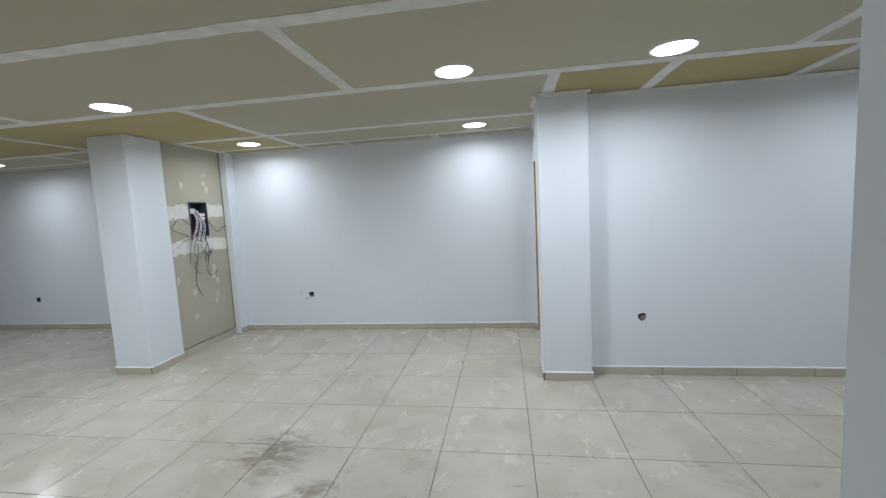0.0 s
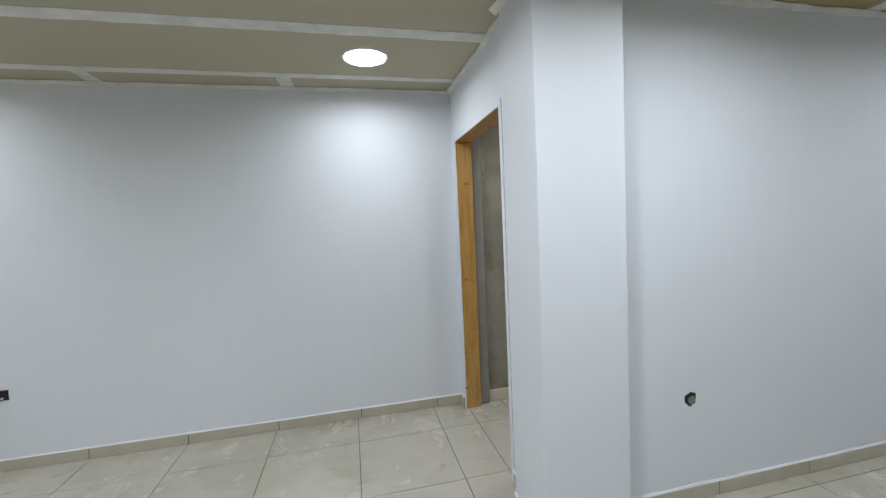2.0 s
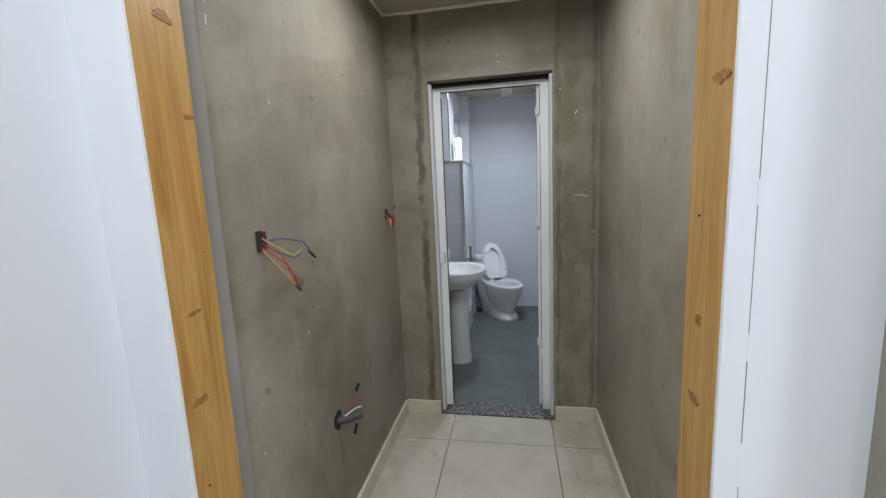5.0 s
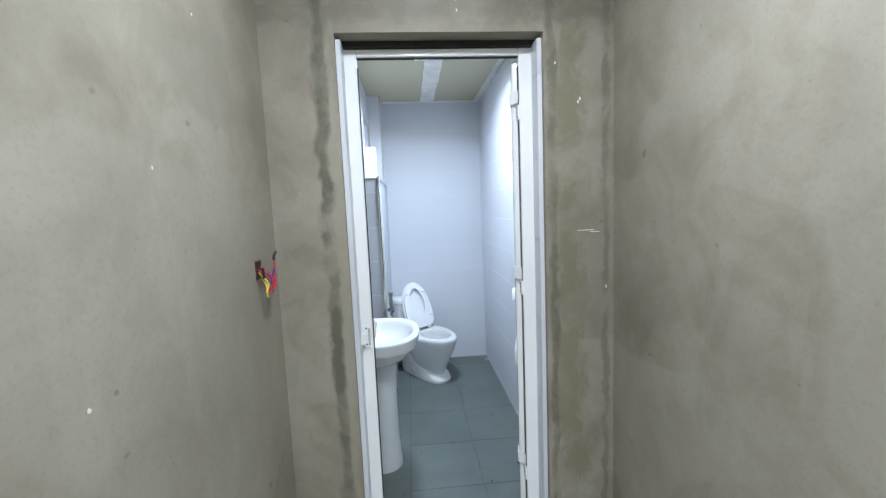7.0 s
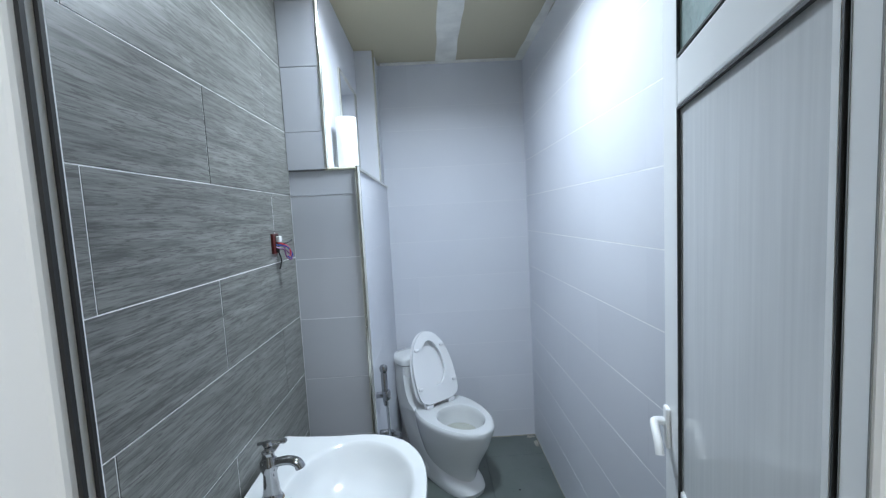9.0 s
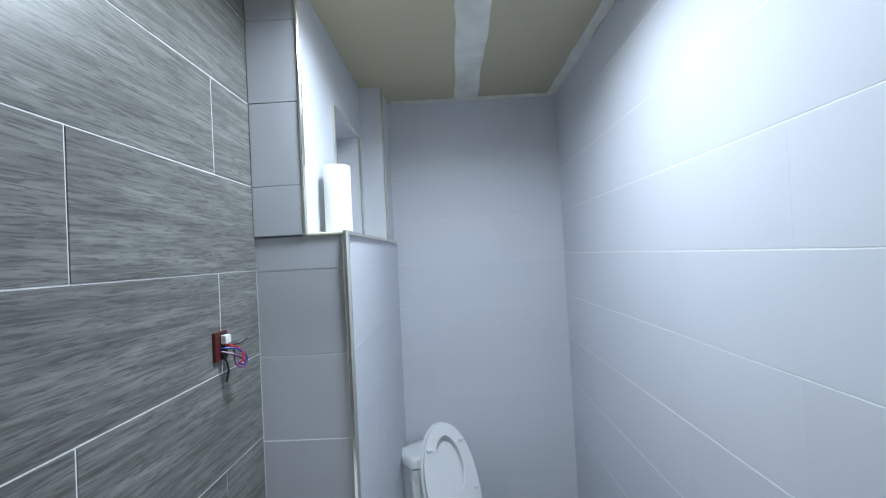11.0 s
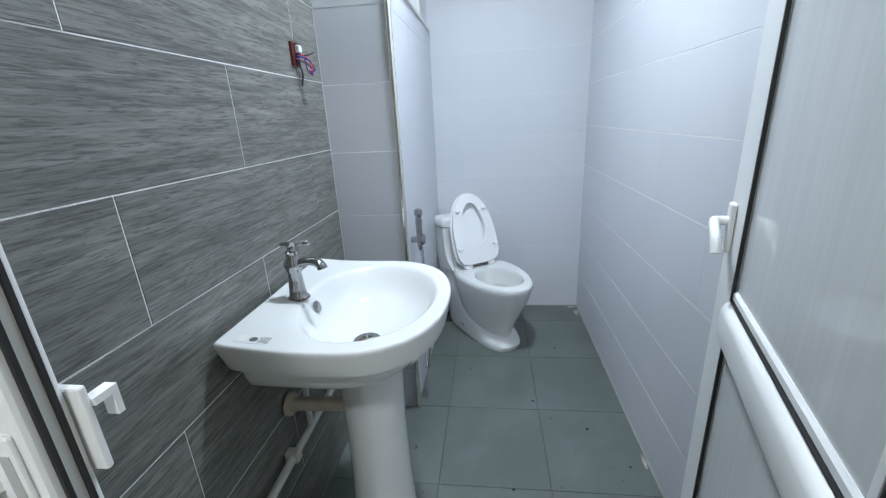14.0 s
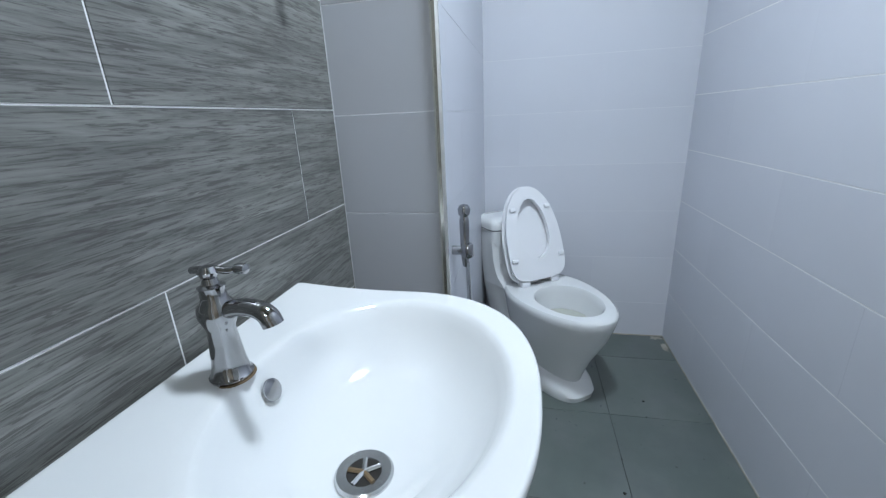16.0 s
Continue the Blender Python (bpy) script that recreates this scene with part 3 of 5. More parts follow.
structure("pillar_raw_edge", boxed((FACE_X + 0.004, 3.9145, 0.08), (DOOR_X, 3.9160, CEIL - 0.03), 0.0005, 1), CEMENT, "unpainted grey strip on the pillar side", "wall")
pm = thing("paint_marks", "small raised drips and chips in the white pillar paint", "paint marks")
for y, z, ry, rz in ((3.66, 1.62, 0.02, 0.004), (3.665, 1.60, 0.016, 0.003), (3.66, 1.575, 0.014, 0.004), (3.645, 1.50, 0.012, 0.003), (3.655, 1.43, 0.018, 0.004), (3.66, 1.37, 0.013, 0.003), (3.72, 1.47, 0.006, 0.004), (3.80, 1.92, 0.005, 0.003), (3.63, 1.15, 0.014, 0.004), (3.82, 0.95, 0.006, 0.003)):
    n, ry, rz = 10, 0.4 * ry, 0.55 * rz
    ring = [(y + ry * math.cos(2 * math.pi * k / n), z + rz * math.sin(2 * math.pi * k / n)) for k in range(n)]
    part("drip", bridge(bmesh.new(), [[(FACE_X + 0.001, *p) for p in ring], [(FACE_X - 0.0009, y + 0.6 * (p[0] - y), z + 0.6 * (p[1] - z)) for p in ring]]), WALL, pm)

structure("pilaster_corridor", boxed((0.707, 5.070, 0), (0.79, 5.125, CORR_CEIL), 0.016, 3), plain("smooth_grey_cement", (0.275, 0.265, 0.24), 0.8, 0, 0.12, 5, 0.1), "rounded cement strip beside the door frame", "wall")
structure("corner_return", boxed((-3.57, 4.99, 0), (-3.46, NORTH + 0.005, CEIL), 0.004), WALL, "narrow white wall return", "wall")

# ---- bare plasterboard with the open distribution box ----
GX = -3.555
BY0, BY1, BZ0, BZ1 = 4.375, 4.675, 1.39, 1.82
board = tagged(part("plasterboard", joined(((GX - 0.012, 4.03, 0.085), (GX, BY0, CEIL)), ((GX - 0.012, BY1, 0.085), (GX, 4.98, CEIL)), ((GX - 0.012, BY0, 0.085), (GX, BY1, BZ0)), ((GX - 0.012, BY0, BZ1), (GX, BY1, CEIL))), BOARD_WALL), "unpainted grey plasterboard with white filler patches", "wall", kind="structure")
part("edge_strip", joined(((GX - 0.01, 4.975, 0.08), (GX + 0.006, 4.992, CEIL))), CEMENT_DARK, board, "grey raw board edge")
part("bottom_gap", joined(((GX - 0.01, 4.03, 0.078), (GX + 0.002, 4.975, 0.092))), CEMENT_DARK, board)


def smear(y, z, ry, rz, x=GX):
    """A hand-wiped filler patch."""
    n = 18
    pts = []
    for i in range(n):
        a = 2 * math.pi * i / n
        k = random.uniform(0.8, 1.12)
        pts.append((y + ry * k * math.cos(a), z + rz * k * math.sin(a)))
    return bridge(bmesh.new(), [[(x, *p) for p in pts], [(x + 0.0015, y + 0.9 * (p[0] - y), z + 0.9 * (p[1] - z)) for p in pts]])


FILL = plain("thin_filler_smear", (0.60, 0.585, 0.51), 0.8, 0, 0.14, 12)
FILL_BRIGHT = plain("thick_filler_smear", (0.70, 0.69, 0.63), 0.8, 0, 0.1, 12)
for y0, y1, z0, z1 in ((4.04, 4.36, 1.62, 1.78), (4.69, 4.97, 1.63, 1.79), (4.04, 4.97, 1.20, 1.35)):
    n = 14
    low = [(y0 + (y1 - y0) * i / n, z0 + random.uniform(-0.02, 0.02)) for i in range(n + 1)]
    high = [(y0 + (y1 - y0) * i / n, z1 + random.uniform(-0.02, 0.02)) for i in range(n, -1, -1)]
    part("filler_band", bridge(bmesh.new(), [[(GX, *p) for p in low + high], [(GX + 0.0015, *p) for p in low + high]]), FILL_BRIGHT, board, "white filler band")
for y, z in ((4.30, 2.02), (4.66, 2.05), (4.68, 2.16), (4.70, 1.98), (4.63, 1.08), (4.70, 0.98), (4.68, 0.88), (4.74, 0.80), (4.69, 0.55), (4.33, 0.72), (4.32, 0.42), (4.10, 0.9), (4.72, 0.62)):
    part("filler_patch", smear(y, z, random.uniform(0.025, 0.04), random.uniform(0.03, 0.055)), FILL, board)

db = thing("distribution_box", "open electrical distribution box with loose tangled wires", "fuse box")
part("back", joined(((GX - 0.11, BY0, BZ0), (GX - 0.10, BY1, BZ1))), DARK, db)
part("frame", joined(((GX - 0.1, BY0, BZ0), (GX + 0.004, BY0 + 0.012, BZ1)), ((GX - 0.1, BY1 - 0.012, BZ0), (GX + 0.004, BY1, BZ1)), ((GX - 0.1, BY0 + 0.012, BZ0), (GX + 0.004, BY1 - 0.012, BZ0 + 0.012)), ((GX - 0.1, BY0 + 0.012, BZ1 - 0.012), (GX + 0.004, BY1 - 0.012, BZ1))), plain("dark_box_metal", (0.05, 0.06, 0.09), 0.5), db)
part("rail", joined(((GX - 0.08, BY0 + 0.03, 1.70), (GX - 0.06, BY1 - 0.03, 1.72))), STEEL, db)
part("blue_liner", joined(((GX - 0.098, BY0 + 0.02, 1.56), (GX - 0.09, BY0 + 0.14, 1.80))), plain("blue_plastic", (0.03, 0.08, 0.35), 0.5), db)
for i in range(3):
    part("breaker", boxed((GX - 0.08, 4.56 + i * 0.032, 1.60), (GX - 0.015, 4.588 + i * 0.032, 1.68), 0.003, 1), WIRE["white"], db, "white breaker with a red stripe")
part("breaker_stripe", joined(((GX - 0.015, 4.562, 1.635), (GX - 0.013, 4.65, 1.647))), WIRE["red"], db)
for i in range(4):
    part("terminal", boxed((GX - 0.08, 4.43 + i * 0.022, 1.68), (GX - 0.03, 4.447 + i * 0.022, 1.74), 0.002, 1), WIRE["white"], db)


def wires(parent, runs, radius=0.0035):
    for colour, pts in runs:
        part("wire", tube(pts, radius, 6, None, 5), WIRE[colour], parent)


def out(y, z, d=0.03):
    return (GX + d, y, z)


runs = []
for i in range(9):
    y = 4.47 + 0.014 * i
    yb = 4.36 + 0.022 * i
    runs.append(("white" if i % 3 else "violet", [(GX - 0.07, y, 1.72), out(y - 0.01, 1.62, 0.01), out(yb + 0.03, 1.50, 0.045), out(yb - 0.02, 1.40 - 0.008 * i, 0.04), out(yb - 0.05 + 0.03 * (i % 4), 1.33 - 0.02 * (i % 3), 0.05)]))
runs += [
    ("blue", [(GX - 0.07, 4.50, 1.74), out(4.52, 1.66, 0.0), out(4.53, 1.56, 0.02), out(4.50, 1.46, 0.03)]),
    ("black", [out(4.37, 1.42), out(4.32, 1.30), out(4.29, 1.18), out(4.27, 1.08)]),
    ("black", [out(4.34, 1.54), out(4.20, 1.62), out(4.10, 1.56), out(4.06, 1.50), out(4.16, 1.46), out(4.28, 1.41), out(4.36, 1.38)]),
    ("white", [out(4.36, 1.40), out(4.24, 1.38), out(4.14, 1.34), out(4.06, 1.28)]),
    ("black", [out(4.66, 1.60, 0.0), out(4.72, 1.50), out(4.78, 1.44), out(4.86, 1.46), out(4.90, 1.49), out(4.97, 1.49)]),
    ("red", [out(4.90, 1.50), out(4.94, 1.505), out(4.97, 1.50)]),
    ("black", [out(4.40, 1.36), out(4.36, 1.22), out(4.40, 1.12), out(4.34, 1.06), out(4.38, 0.96), out(4.44, 0.94)]),
    ("black", [out(4.42, 1.36), out(4.42, 1.2), out(4.36, 1.0), out(4.34, 0.85), out(4.38, 0.72), out(4.42, 0.65)]),
    ("black", [out(4.56, 1.40), out(4.58, 1.28), out(4.52, 1.20), out(4.60, 1.14), out(4.64, 1.22), out(4.56, 1.17), out(4.52, 1.10), out(4.62, 1.08)]),
    ("black", [out(4.54, 1.40), out(4.60, 1.26), out(4.58, 1.10), out(4.55, 0.98), out(4.58, 0.90), out(4.66, 0.90), out(4.72, 0.94)]),
    ("black", [out(4.60, 0.895), out(4.66, 0.90), out(4.72, 0.94)]),
    ("green", [out(4.44, 1.36), out(4.50, 1.24), out(4.46, 1.14), out(4.38, 1.10), out(4.44, 1.02)]),
    ("black", [out(4.66, 1.23), out(4.64, 1.17), out(4.60, 1.20)]),
    ("violet", [out(4.32, 1.40), out(4.42, 1.46), out(4.52, 1.50), out(4.58, 1.52)]),
    ("violet", [out(4.33, 1.36), out(4.40, 1.44), out(4.48, 1.47), out(4.56, 1.55)]),
]
wires(db, runs)
structure("trim_board_gap", joined(((GX - 0.012, 4.981, 0.09), (GX - 0.002, 4.992, CEIL - 0.01)), ((GX - 0.012, 4.03, 0.083), (GX + 0.0015, 4.98, 0.094))), plain("dark_open_joint", (0.07, 0.066, 0.058), 0.9, 0, 0.4, 14), "dark open joint round the plasterboard", "trim")

# ---- skirting tiles ----


def skirting(name, runs, height, thick, mat=SKIRT, start=0.0, pitch=0.6, caulk=True, z=0.0):
    base = tagged(new(name), "low beige skirting tiles with a white caulk line", "skirting", kind="structure")
    for (x0, y0), (x1, y1), (nx, ny) in runs:
        total = math.hypot(x1 - x0, y1 - y0)
        ux, uy = (x1 - x0) / total, (y1 - y0) / total
        s = 0.0
        stop = start if start > 0 else pitch
        while s < total - 1e-4:
            e = min(stop, total)
            a, b = s + 0.0024, e - 0.0024
            lean = random.uniform(0, 0.0015)
            p = [(x0 + ux * a, y0 + uy * a), (x0 + ux * b + nx * (thick + lean), y0 + uy * b + ny * (thick + lean))]
            lo = (min(p[0][0], p[1][0]), min(p[0][1], p[1][1]), z + 0.001)
            hi = (max(p[0][0], p[1][0]), max(p[0][1], p[1][1]), z + height)
            if e - s > 0.02:
                part("skirting_tile", boxed(lo, hi, 0.0015, 1), mat, base)
            s, stop = e, e + pitch
        g0, g1 = (x0 + ux * 0.002, y0 + uy * 0.002), (x1 - ux * 0.002 + nx * thick * 0.7, y1 - uy * 0.002 + ny * thick * 0.7)
        part("skirting_bed", joined(((min(g0[0], g1[0]), min(g0[1], g1[1]), z), (max(g0[0], g1[0]), max(g0[1], g1[1]), z + height - 0.002))), GROUT, base)
        if caulk:
            bm = bmesh.new()
            n = max(2, int(total / 0.1))
            rings = []
            for i in range(n + 1):
                x, y = x0 + ux * total * i / n, y0 + uy * total * i / n
                w, h = thick * random.uniform(0.5, 1.0), random.uniform(0.005, 0.012)
                rings.append([(x, y, z + height), (x + nx * w, y + ny * w, z + height), (x + nx * 0.002, y + ny * 0.002, z + height + h), (x, y, z + height + h)])
            part("caulk", bridge(bm, rings), WALL, base, "white caulk line")
    return base


skirting("baseboard_north", [((DOOR_X, NORTH), (-3.46, NORTH), (0, -1))], 0.072, 0.010, start=0.21)
skirting("baseboard_door", [((DOOR_X, DL + POST), (DOOR_X, NORTH - 0.01), (-1, 0)), ((DOOR_X, 3.916), (DOOR_X, DR - POST), (-1, 0))], 0.072, 0.010)
skirting("baseboard_pillar", [((FACE_X, 3.915), (FACE_X, 3.555), (-1, 0)), ((FACE_X, 3.565), (0.935, 3.565), (0, -1)), ((0.925, 3.575), (0.925, 3.70), (1, 0))], 0.072, 0.011)
skirting("baseboard_hole_side", [((0.937, 3.71), (5.6, 3.71), (0, -1))], 0.072, 0.010, start=0.615)
skirting("baseboard_partition", [((GX, 4.98), (GX, 4.03), (1, 0)), ((-3.46, NORTH - 0.01), (-3.46, 4.99), (1, 0))], 0.075, 0.012, start=0.35, pitch=0.55, caulk=False)
skirting("baseboard_pier", [((-3.52, 4.03), (-3.52, 3.58), (1, 0)), ((-3.52, 3.59), (-3.96, 3.59), (0, -1))], 0.072, 0.011)
skirting("baseboard_far", [((-3.95, GAP_NORTH), (-9.2, GAP_NORTH), (0, -1))], 0.075, 0.012)
skirting("baseboard_corridor", [((0.77, 5.12), (END_X - 0.01, 5.12), (0, -1)), ((END_X, 5.11), (END_X, BD_L + 0.005), (-1, 0)), ((END_X, BD_R - 0.005), (END_X, 3.95), (-1, 0)), ((END_X - 0.01, 3.942), (0.70, 3.942), (0, 1))], 0.088, 0.016, plain("cream_skirting_tile", (0.60, 0.57, 0.45), 0.3, 0, 0.05, 6), start=0.42, caulk=False)

# ---- holes and back boxes in the walls ----


def ragged_hole(parent, centre, normal, ry, rz, mat=DARK, name="hole"):
    """A shallow broken-out hollow, seen as its dark plug."""
    n, axis = 16, 0 if normal[0] else 1
    sign = normal[axis]
    rings = []
    for depth, k in ((0.0012, 1.0), (0.0006, 0.7)):
        ring = []
        for i in range(n):
            a = 2 * math.pi * i / n
            r = k * (0.85 + 0.25 * ((i * 7) % 5) / 4)
            p = [0, 0, centre[2] + rz * r * math.sin(a)]
            p[1 - axis] = centre[1 - axis] + ry * r * math.cos(a)
            p[axis] = centre[axis] + sign * depth
            ring.append(tuple(p))
        rings.append(ring)
    return part(name, bridge(bmesh.new(), [[tuple(c - (0.004 * sign if k == axis else 0) for k, c in enumerate(v)) for v in rings[0]]] + rings), mat, parent)


ph = thing("pipe_hole", "round broken hole with grey mortar in the white wall", "wall hole")
ragged_hole(ph, (1.385, 3.71, 0.53), (0, -1, 0), 0.036, 0.036)
ragged_hole(ph, (1.392, 3.709, 0.522), (0, -1, 0), 0.022, 0.024, plain("rough_mortar", (0.2, 0.19, 0.17), 0.9, 0, 0.4, 70), "mortar")

sb = thing("socket_box", "open socket box with short wires in the white wall", "socket box", "open socket boxes")
part("box", joined(((-2.50, NORTH - 0.003, 0.465), (-2.435, NORTH + 0.02, 0.525))), DARK, sb)
part("box_edge", joined(((-2.503, NORTH - 0.005, 0.525), (-2.432, NORTH, 0.531))), RED_BOX, sb)
wires(sb, [("black", [(-2.47, NORTH - 0.003, 0.49), (-2.50, NORTH - 0.03, 0.46), (-2.54, NORTH - 0.03, 0.44)]), ("white", [(-2.46, NORTH - 0.003, 0.48), (-2.49, NORTH - 0.03, 0.47), (-2.51, NORTH - 0.03, 0.45)])], 0.004)
mark = thing("wall_mark", "small dark chip in the white paint", "wall mark")
ragged_hole(mark, (-2.62, NORTH, 0.53), (0, -1, 0), 0.012, 0.006)
sb2 = thing("socket_box", "open socket box in the far white wall", "socket box", "open socket boxes")
part("box", joined(((-7.23, GAP_NORTH - 0.003, 0.44), (-7.16, GAP_NORTH + 0.02, 0.51))), DARK, sb2)

LY = 5.12
cb = thing("wall_box", "open red wall box with coloured wires on cement", "socket box", "corridor wall boxes")
cb.matrix_world = Matrix.Translation((0.99, LY, 1.295)) @ Matrix.Scale(0.82, 4) @ Matrix.Translation((-0.99, -LY, -1.295))
part("box", joined(((0.966, LY - 0.003, 1.268), (1.018, LY + 0.02, 1.332))), RED_BOX, cb)
part("shade", joined(((0.962, LY - 0.005, 1.264), (0.994, LY - 0.002, 1.336))), DARK, cb)
wires(cb, [
    ("blue", [(0.99, LY - 0.004, 1.295), (1.05, LY - 0.04, 1.3), (1.11, LY - 0.06, 1.285), (1.16, LY - 0.06, 1.275), (1.23, LY - 0.05, 1.225)]),
    ("yellow", [(0.99, LY - 0.004, 1.31), (1.03, LY - 0.04, 1.27), (1.09, LY - 0.06, 1.235), (1.15, LY - 0.06, 1.245), (1.22, LY - 0.05, 1.225)]),
    ("blue", [(1, LY - 0.004, 1.285), (1.05, LY - 0.05, 1.24), (1.1, LY - 0.06, 1.225), (1.16, LY - 0.06, 1.245), (1.22, LY - 0.05, 1.225)]),
    ("red", [(0.99, LY - 0.004, 1.29), (1.03, LY - 0.05, 1.24), (1.03, LY - 0.07, 1.19), (1.07, LY - 0.07, 1.155), (1.09, LY - 0.06, 1.115)]),
    ("red", [(0.98, LY - 0.004, 1.28), (1.015, LY - 0.05, 1.23), (1.05, LY - 0.07, 1.18), (1.09, LY - 0.06, 1.115)]),
    ("yellow", [(0.985, LY - 0.004, 1.27), (1.01, LY - 0.05, 1.2), (1.04, LY - 0.07, 1.15), (1.09, LY - 0.06, 1.115)]),
], 0.0021)
for a, b in (((1.22, LY - 0.05, 1.228), (1.275, LY - 0.045, 1.195)), ((1.085, LY - 0.06, 1.12), (1.13, LY - 0.05, 1.09))):
    part("taped_end", tube([a, b], 0.0055, 8), WIRE["black"], cb, "black taped wire end")
cb2 = thing("wall_box", "open red wall box with a bundle of coloured wires", "socket box", "corridor wall boxes")
cb2.matrix_world = Matrix.Translation((2.150, LY, 1.297)) @ Matrix.Scale(0.78, 4) @ Matrix.Translation((-2.168, -LY, -1.298))
part("box", joined(((2.14, LY - 0.003, 1.262), (2.195, LY + 0.02, 1.335))), RED_BOX, cb2)
part("shade", joined(((2.145, LY - 0.005, 1.268), (2.184, LY - 0.002, 1.33))), DARK, cb2)
wires(cb2, [
    ("yellow", [(2.155, LY - 0.004, 1.29), (2.145, LY - 0.04, 1.25), (2.125, LY - 0.04, 1.22), (2.135, LY - 0.04, 1.2)]),
    ("yellow", [(2.165, LY - 0.004, 1.28), (2.14, LY - 0.035, 1.24), (2.13, LY - 0.04, 1.2)]),
    ("blue", [(2.165, LY - 0.004, 1.3), (2.17, LY - 0.04, 1.27), (2.165, LY - 0.05, 1.23), (2.185, LY - 0.04, 1.25), (2.195, LY - 0.05, 1.3)]),
    ("red", [(2.155, LY - 0.004, 1.3), (2.17, LY - 0.05, 1.25), (2.155, LY - 0.05, 1.225), (2.145, LY - 0.04, 1.22)]),
    ("red", [(2.172, LY - 0.006, 1.31), (2.186, LY - 0.04, 1.27), (2.176, LY - 0.055, 1.235), (2.158, LY - 0.05, 1.24), (2.150, LY - 0.04, 1.215)]),
    ("violet", [(2.160, LY - 0.006, 1.285), (2.172, LY - 0.045, 1.255), (2.162, LY - 0.05, 1.215), (2.142, LY - 0.045, 1.21)]),
    ("red", [(2.175, LY - 0.004, 1.27), (2.185, LY - 0.05, 1.23), (2.195, LY - 0.05, 1.27), (2.2, LY - 0.05, 1.33)]),
], 0.0032)
part("taped_end", tube([(2.2, LY - 0.05, 1.33), (2.203, LY - 0.05, 1.345), (2.213, LY - 0.055, 1.362)], 0.0055, 8), WIRE["black"], cb2, "black taped wire end")
part("taped_end", tube([(2.135, LY - 0.03, 1.27), (2.13, LY - 0.03, 1.31)], 0.005, 8), WIRE["black"], cb2)
pw = thing("pipe_outlet", "broken wall outlet with a dark pipe stub in cement", "pipe outlet")
ragged_hole(pw, (1.355, LY, 0.525), (0, -1, 0), 0.035, 0.04)
part("stub", tube([(1.355, LY + 0.01, 0.52), (1.385, LY - 0.04, 0.515), (1.425, LY - 0.07, 0.51)], 0.014, 10), plain("dark_pipe", (0.06, 0.055, 0.05), 0.5), pw)
wires(pw, [("white", [(1.375, LY - 0.02, 0.53), (1.425, LY - 0.05, 0.54), (1.455, LY - 0.06, 0.53)]), ("red", [(1.415, LY - 0.02, 0.545), (1.475, LY - 0.04, 0.56)])], 0.003)
part("taped_end", tube([(1.485, LY - 0.03, 0.585), (1.515, LY - 0.03, 0.6)], 0.007, 8), WIRE["black"], pw)
part("taped_end", tube([(1.415, LY - 0.04, 0.43), (1.44, LY - 0.04, 0.46)], 0.006, 8), WIRE["black"], pw)

# white paint splashes on the edge of the cement strip by the timber frame
ps = thing("paint_splashes", "thin white paint runs on the cement strip edge", "paint splashes")
for k, (x, z, long) in enumerate(((0.79, 2.02, 0.02), (0.797, 1.985, 0.03), (0.794, 1.95, 0.015), (0.800, 1.90, 0.04), (0.801, 1.845, 0.05), (0.799, 1.80, 0.02))):
    part("splash", tube([(x, 5.0575 + 0.004 * (x > 0.795), z), (x + 0.001 * (k % 3 - 1), 5.0575 + 0.004 * (x > 0.795), z + long)], 0.0016, 6), FOAM, ps)

# white specks and darker patched cement round the bathroom door
cm = thing("plaster_specks", "white plaster specks splashed on the cement", "plaster specks")
for x, y, z in ((END_X, 4.482, 2.134), (END_X, 4.48, 2.10), (END_X, 4.15, 1.93), (END_X, 4.064, 1.81), (END_X, 4.07, 1.80), (END_X, 3.97, 1.15)):
    bm = smear(y, z, random.uniform(0.0025, 0.0045), random.uniform(0.003, 0.007), 0)
    bmesh.ops.scale(bm, vec=(-1, 1, 1), verts=bm.verts)
    bmesh.ops.translate(bm, vec=(END_X, 0, 0), verts=bm.verts)
    part("speck", bm, FOAM, cm)
for x, z in ((0.95, 1.95), (1.1, 1.7), (1.35, 2.1), (1.2, 0.95), (1.7, 1.55), (1.5, 1.2), (0.9, 0.7), (1.9, 1.9)):
    bm = smear(x, z, random.uniform(0.002, 0.004), random.uniform(0.003, 0.006), 0)
    bmesh.ops.rotate(bm, matrix=Matrix.Rotation(radians(-90), 3, "Z"), verts=bm.verts)
    bmesh.ops.translate(bm, vec=(0, LY, 0), verts=bm.verts)
    part("speck", bm, FOAM, cm)


dp = thing("plaster_scratches", "pale scratches in the cement beside the bathroom door", "scratch")
for y, z, ry in ((4.045, 1.357, 0.035), (4.012, 1.350, 0.02)):
    ring = [(y + ry * math.cos(t), z + 0.0016 * math.sin(t)) for t in (2 * math.pi * k / 10 for k in range(10))]
    part("scratch", bridge(bmesh.new(), [[(END_X + 0.0005, *p) for p in ring], [(END_X - 0.0010, *p) for p in ring]]), FOAM, dp, "pale horizontal scratch")

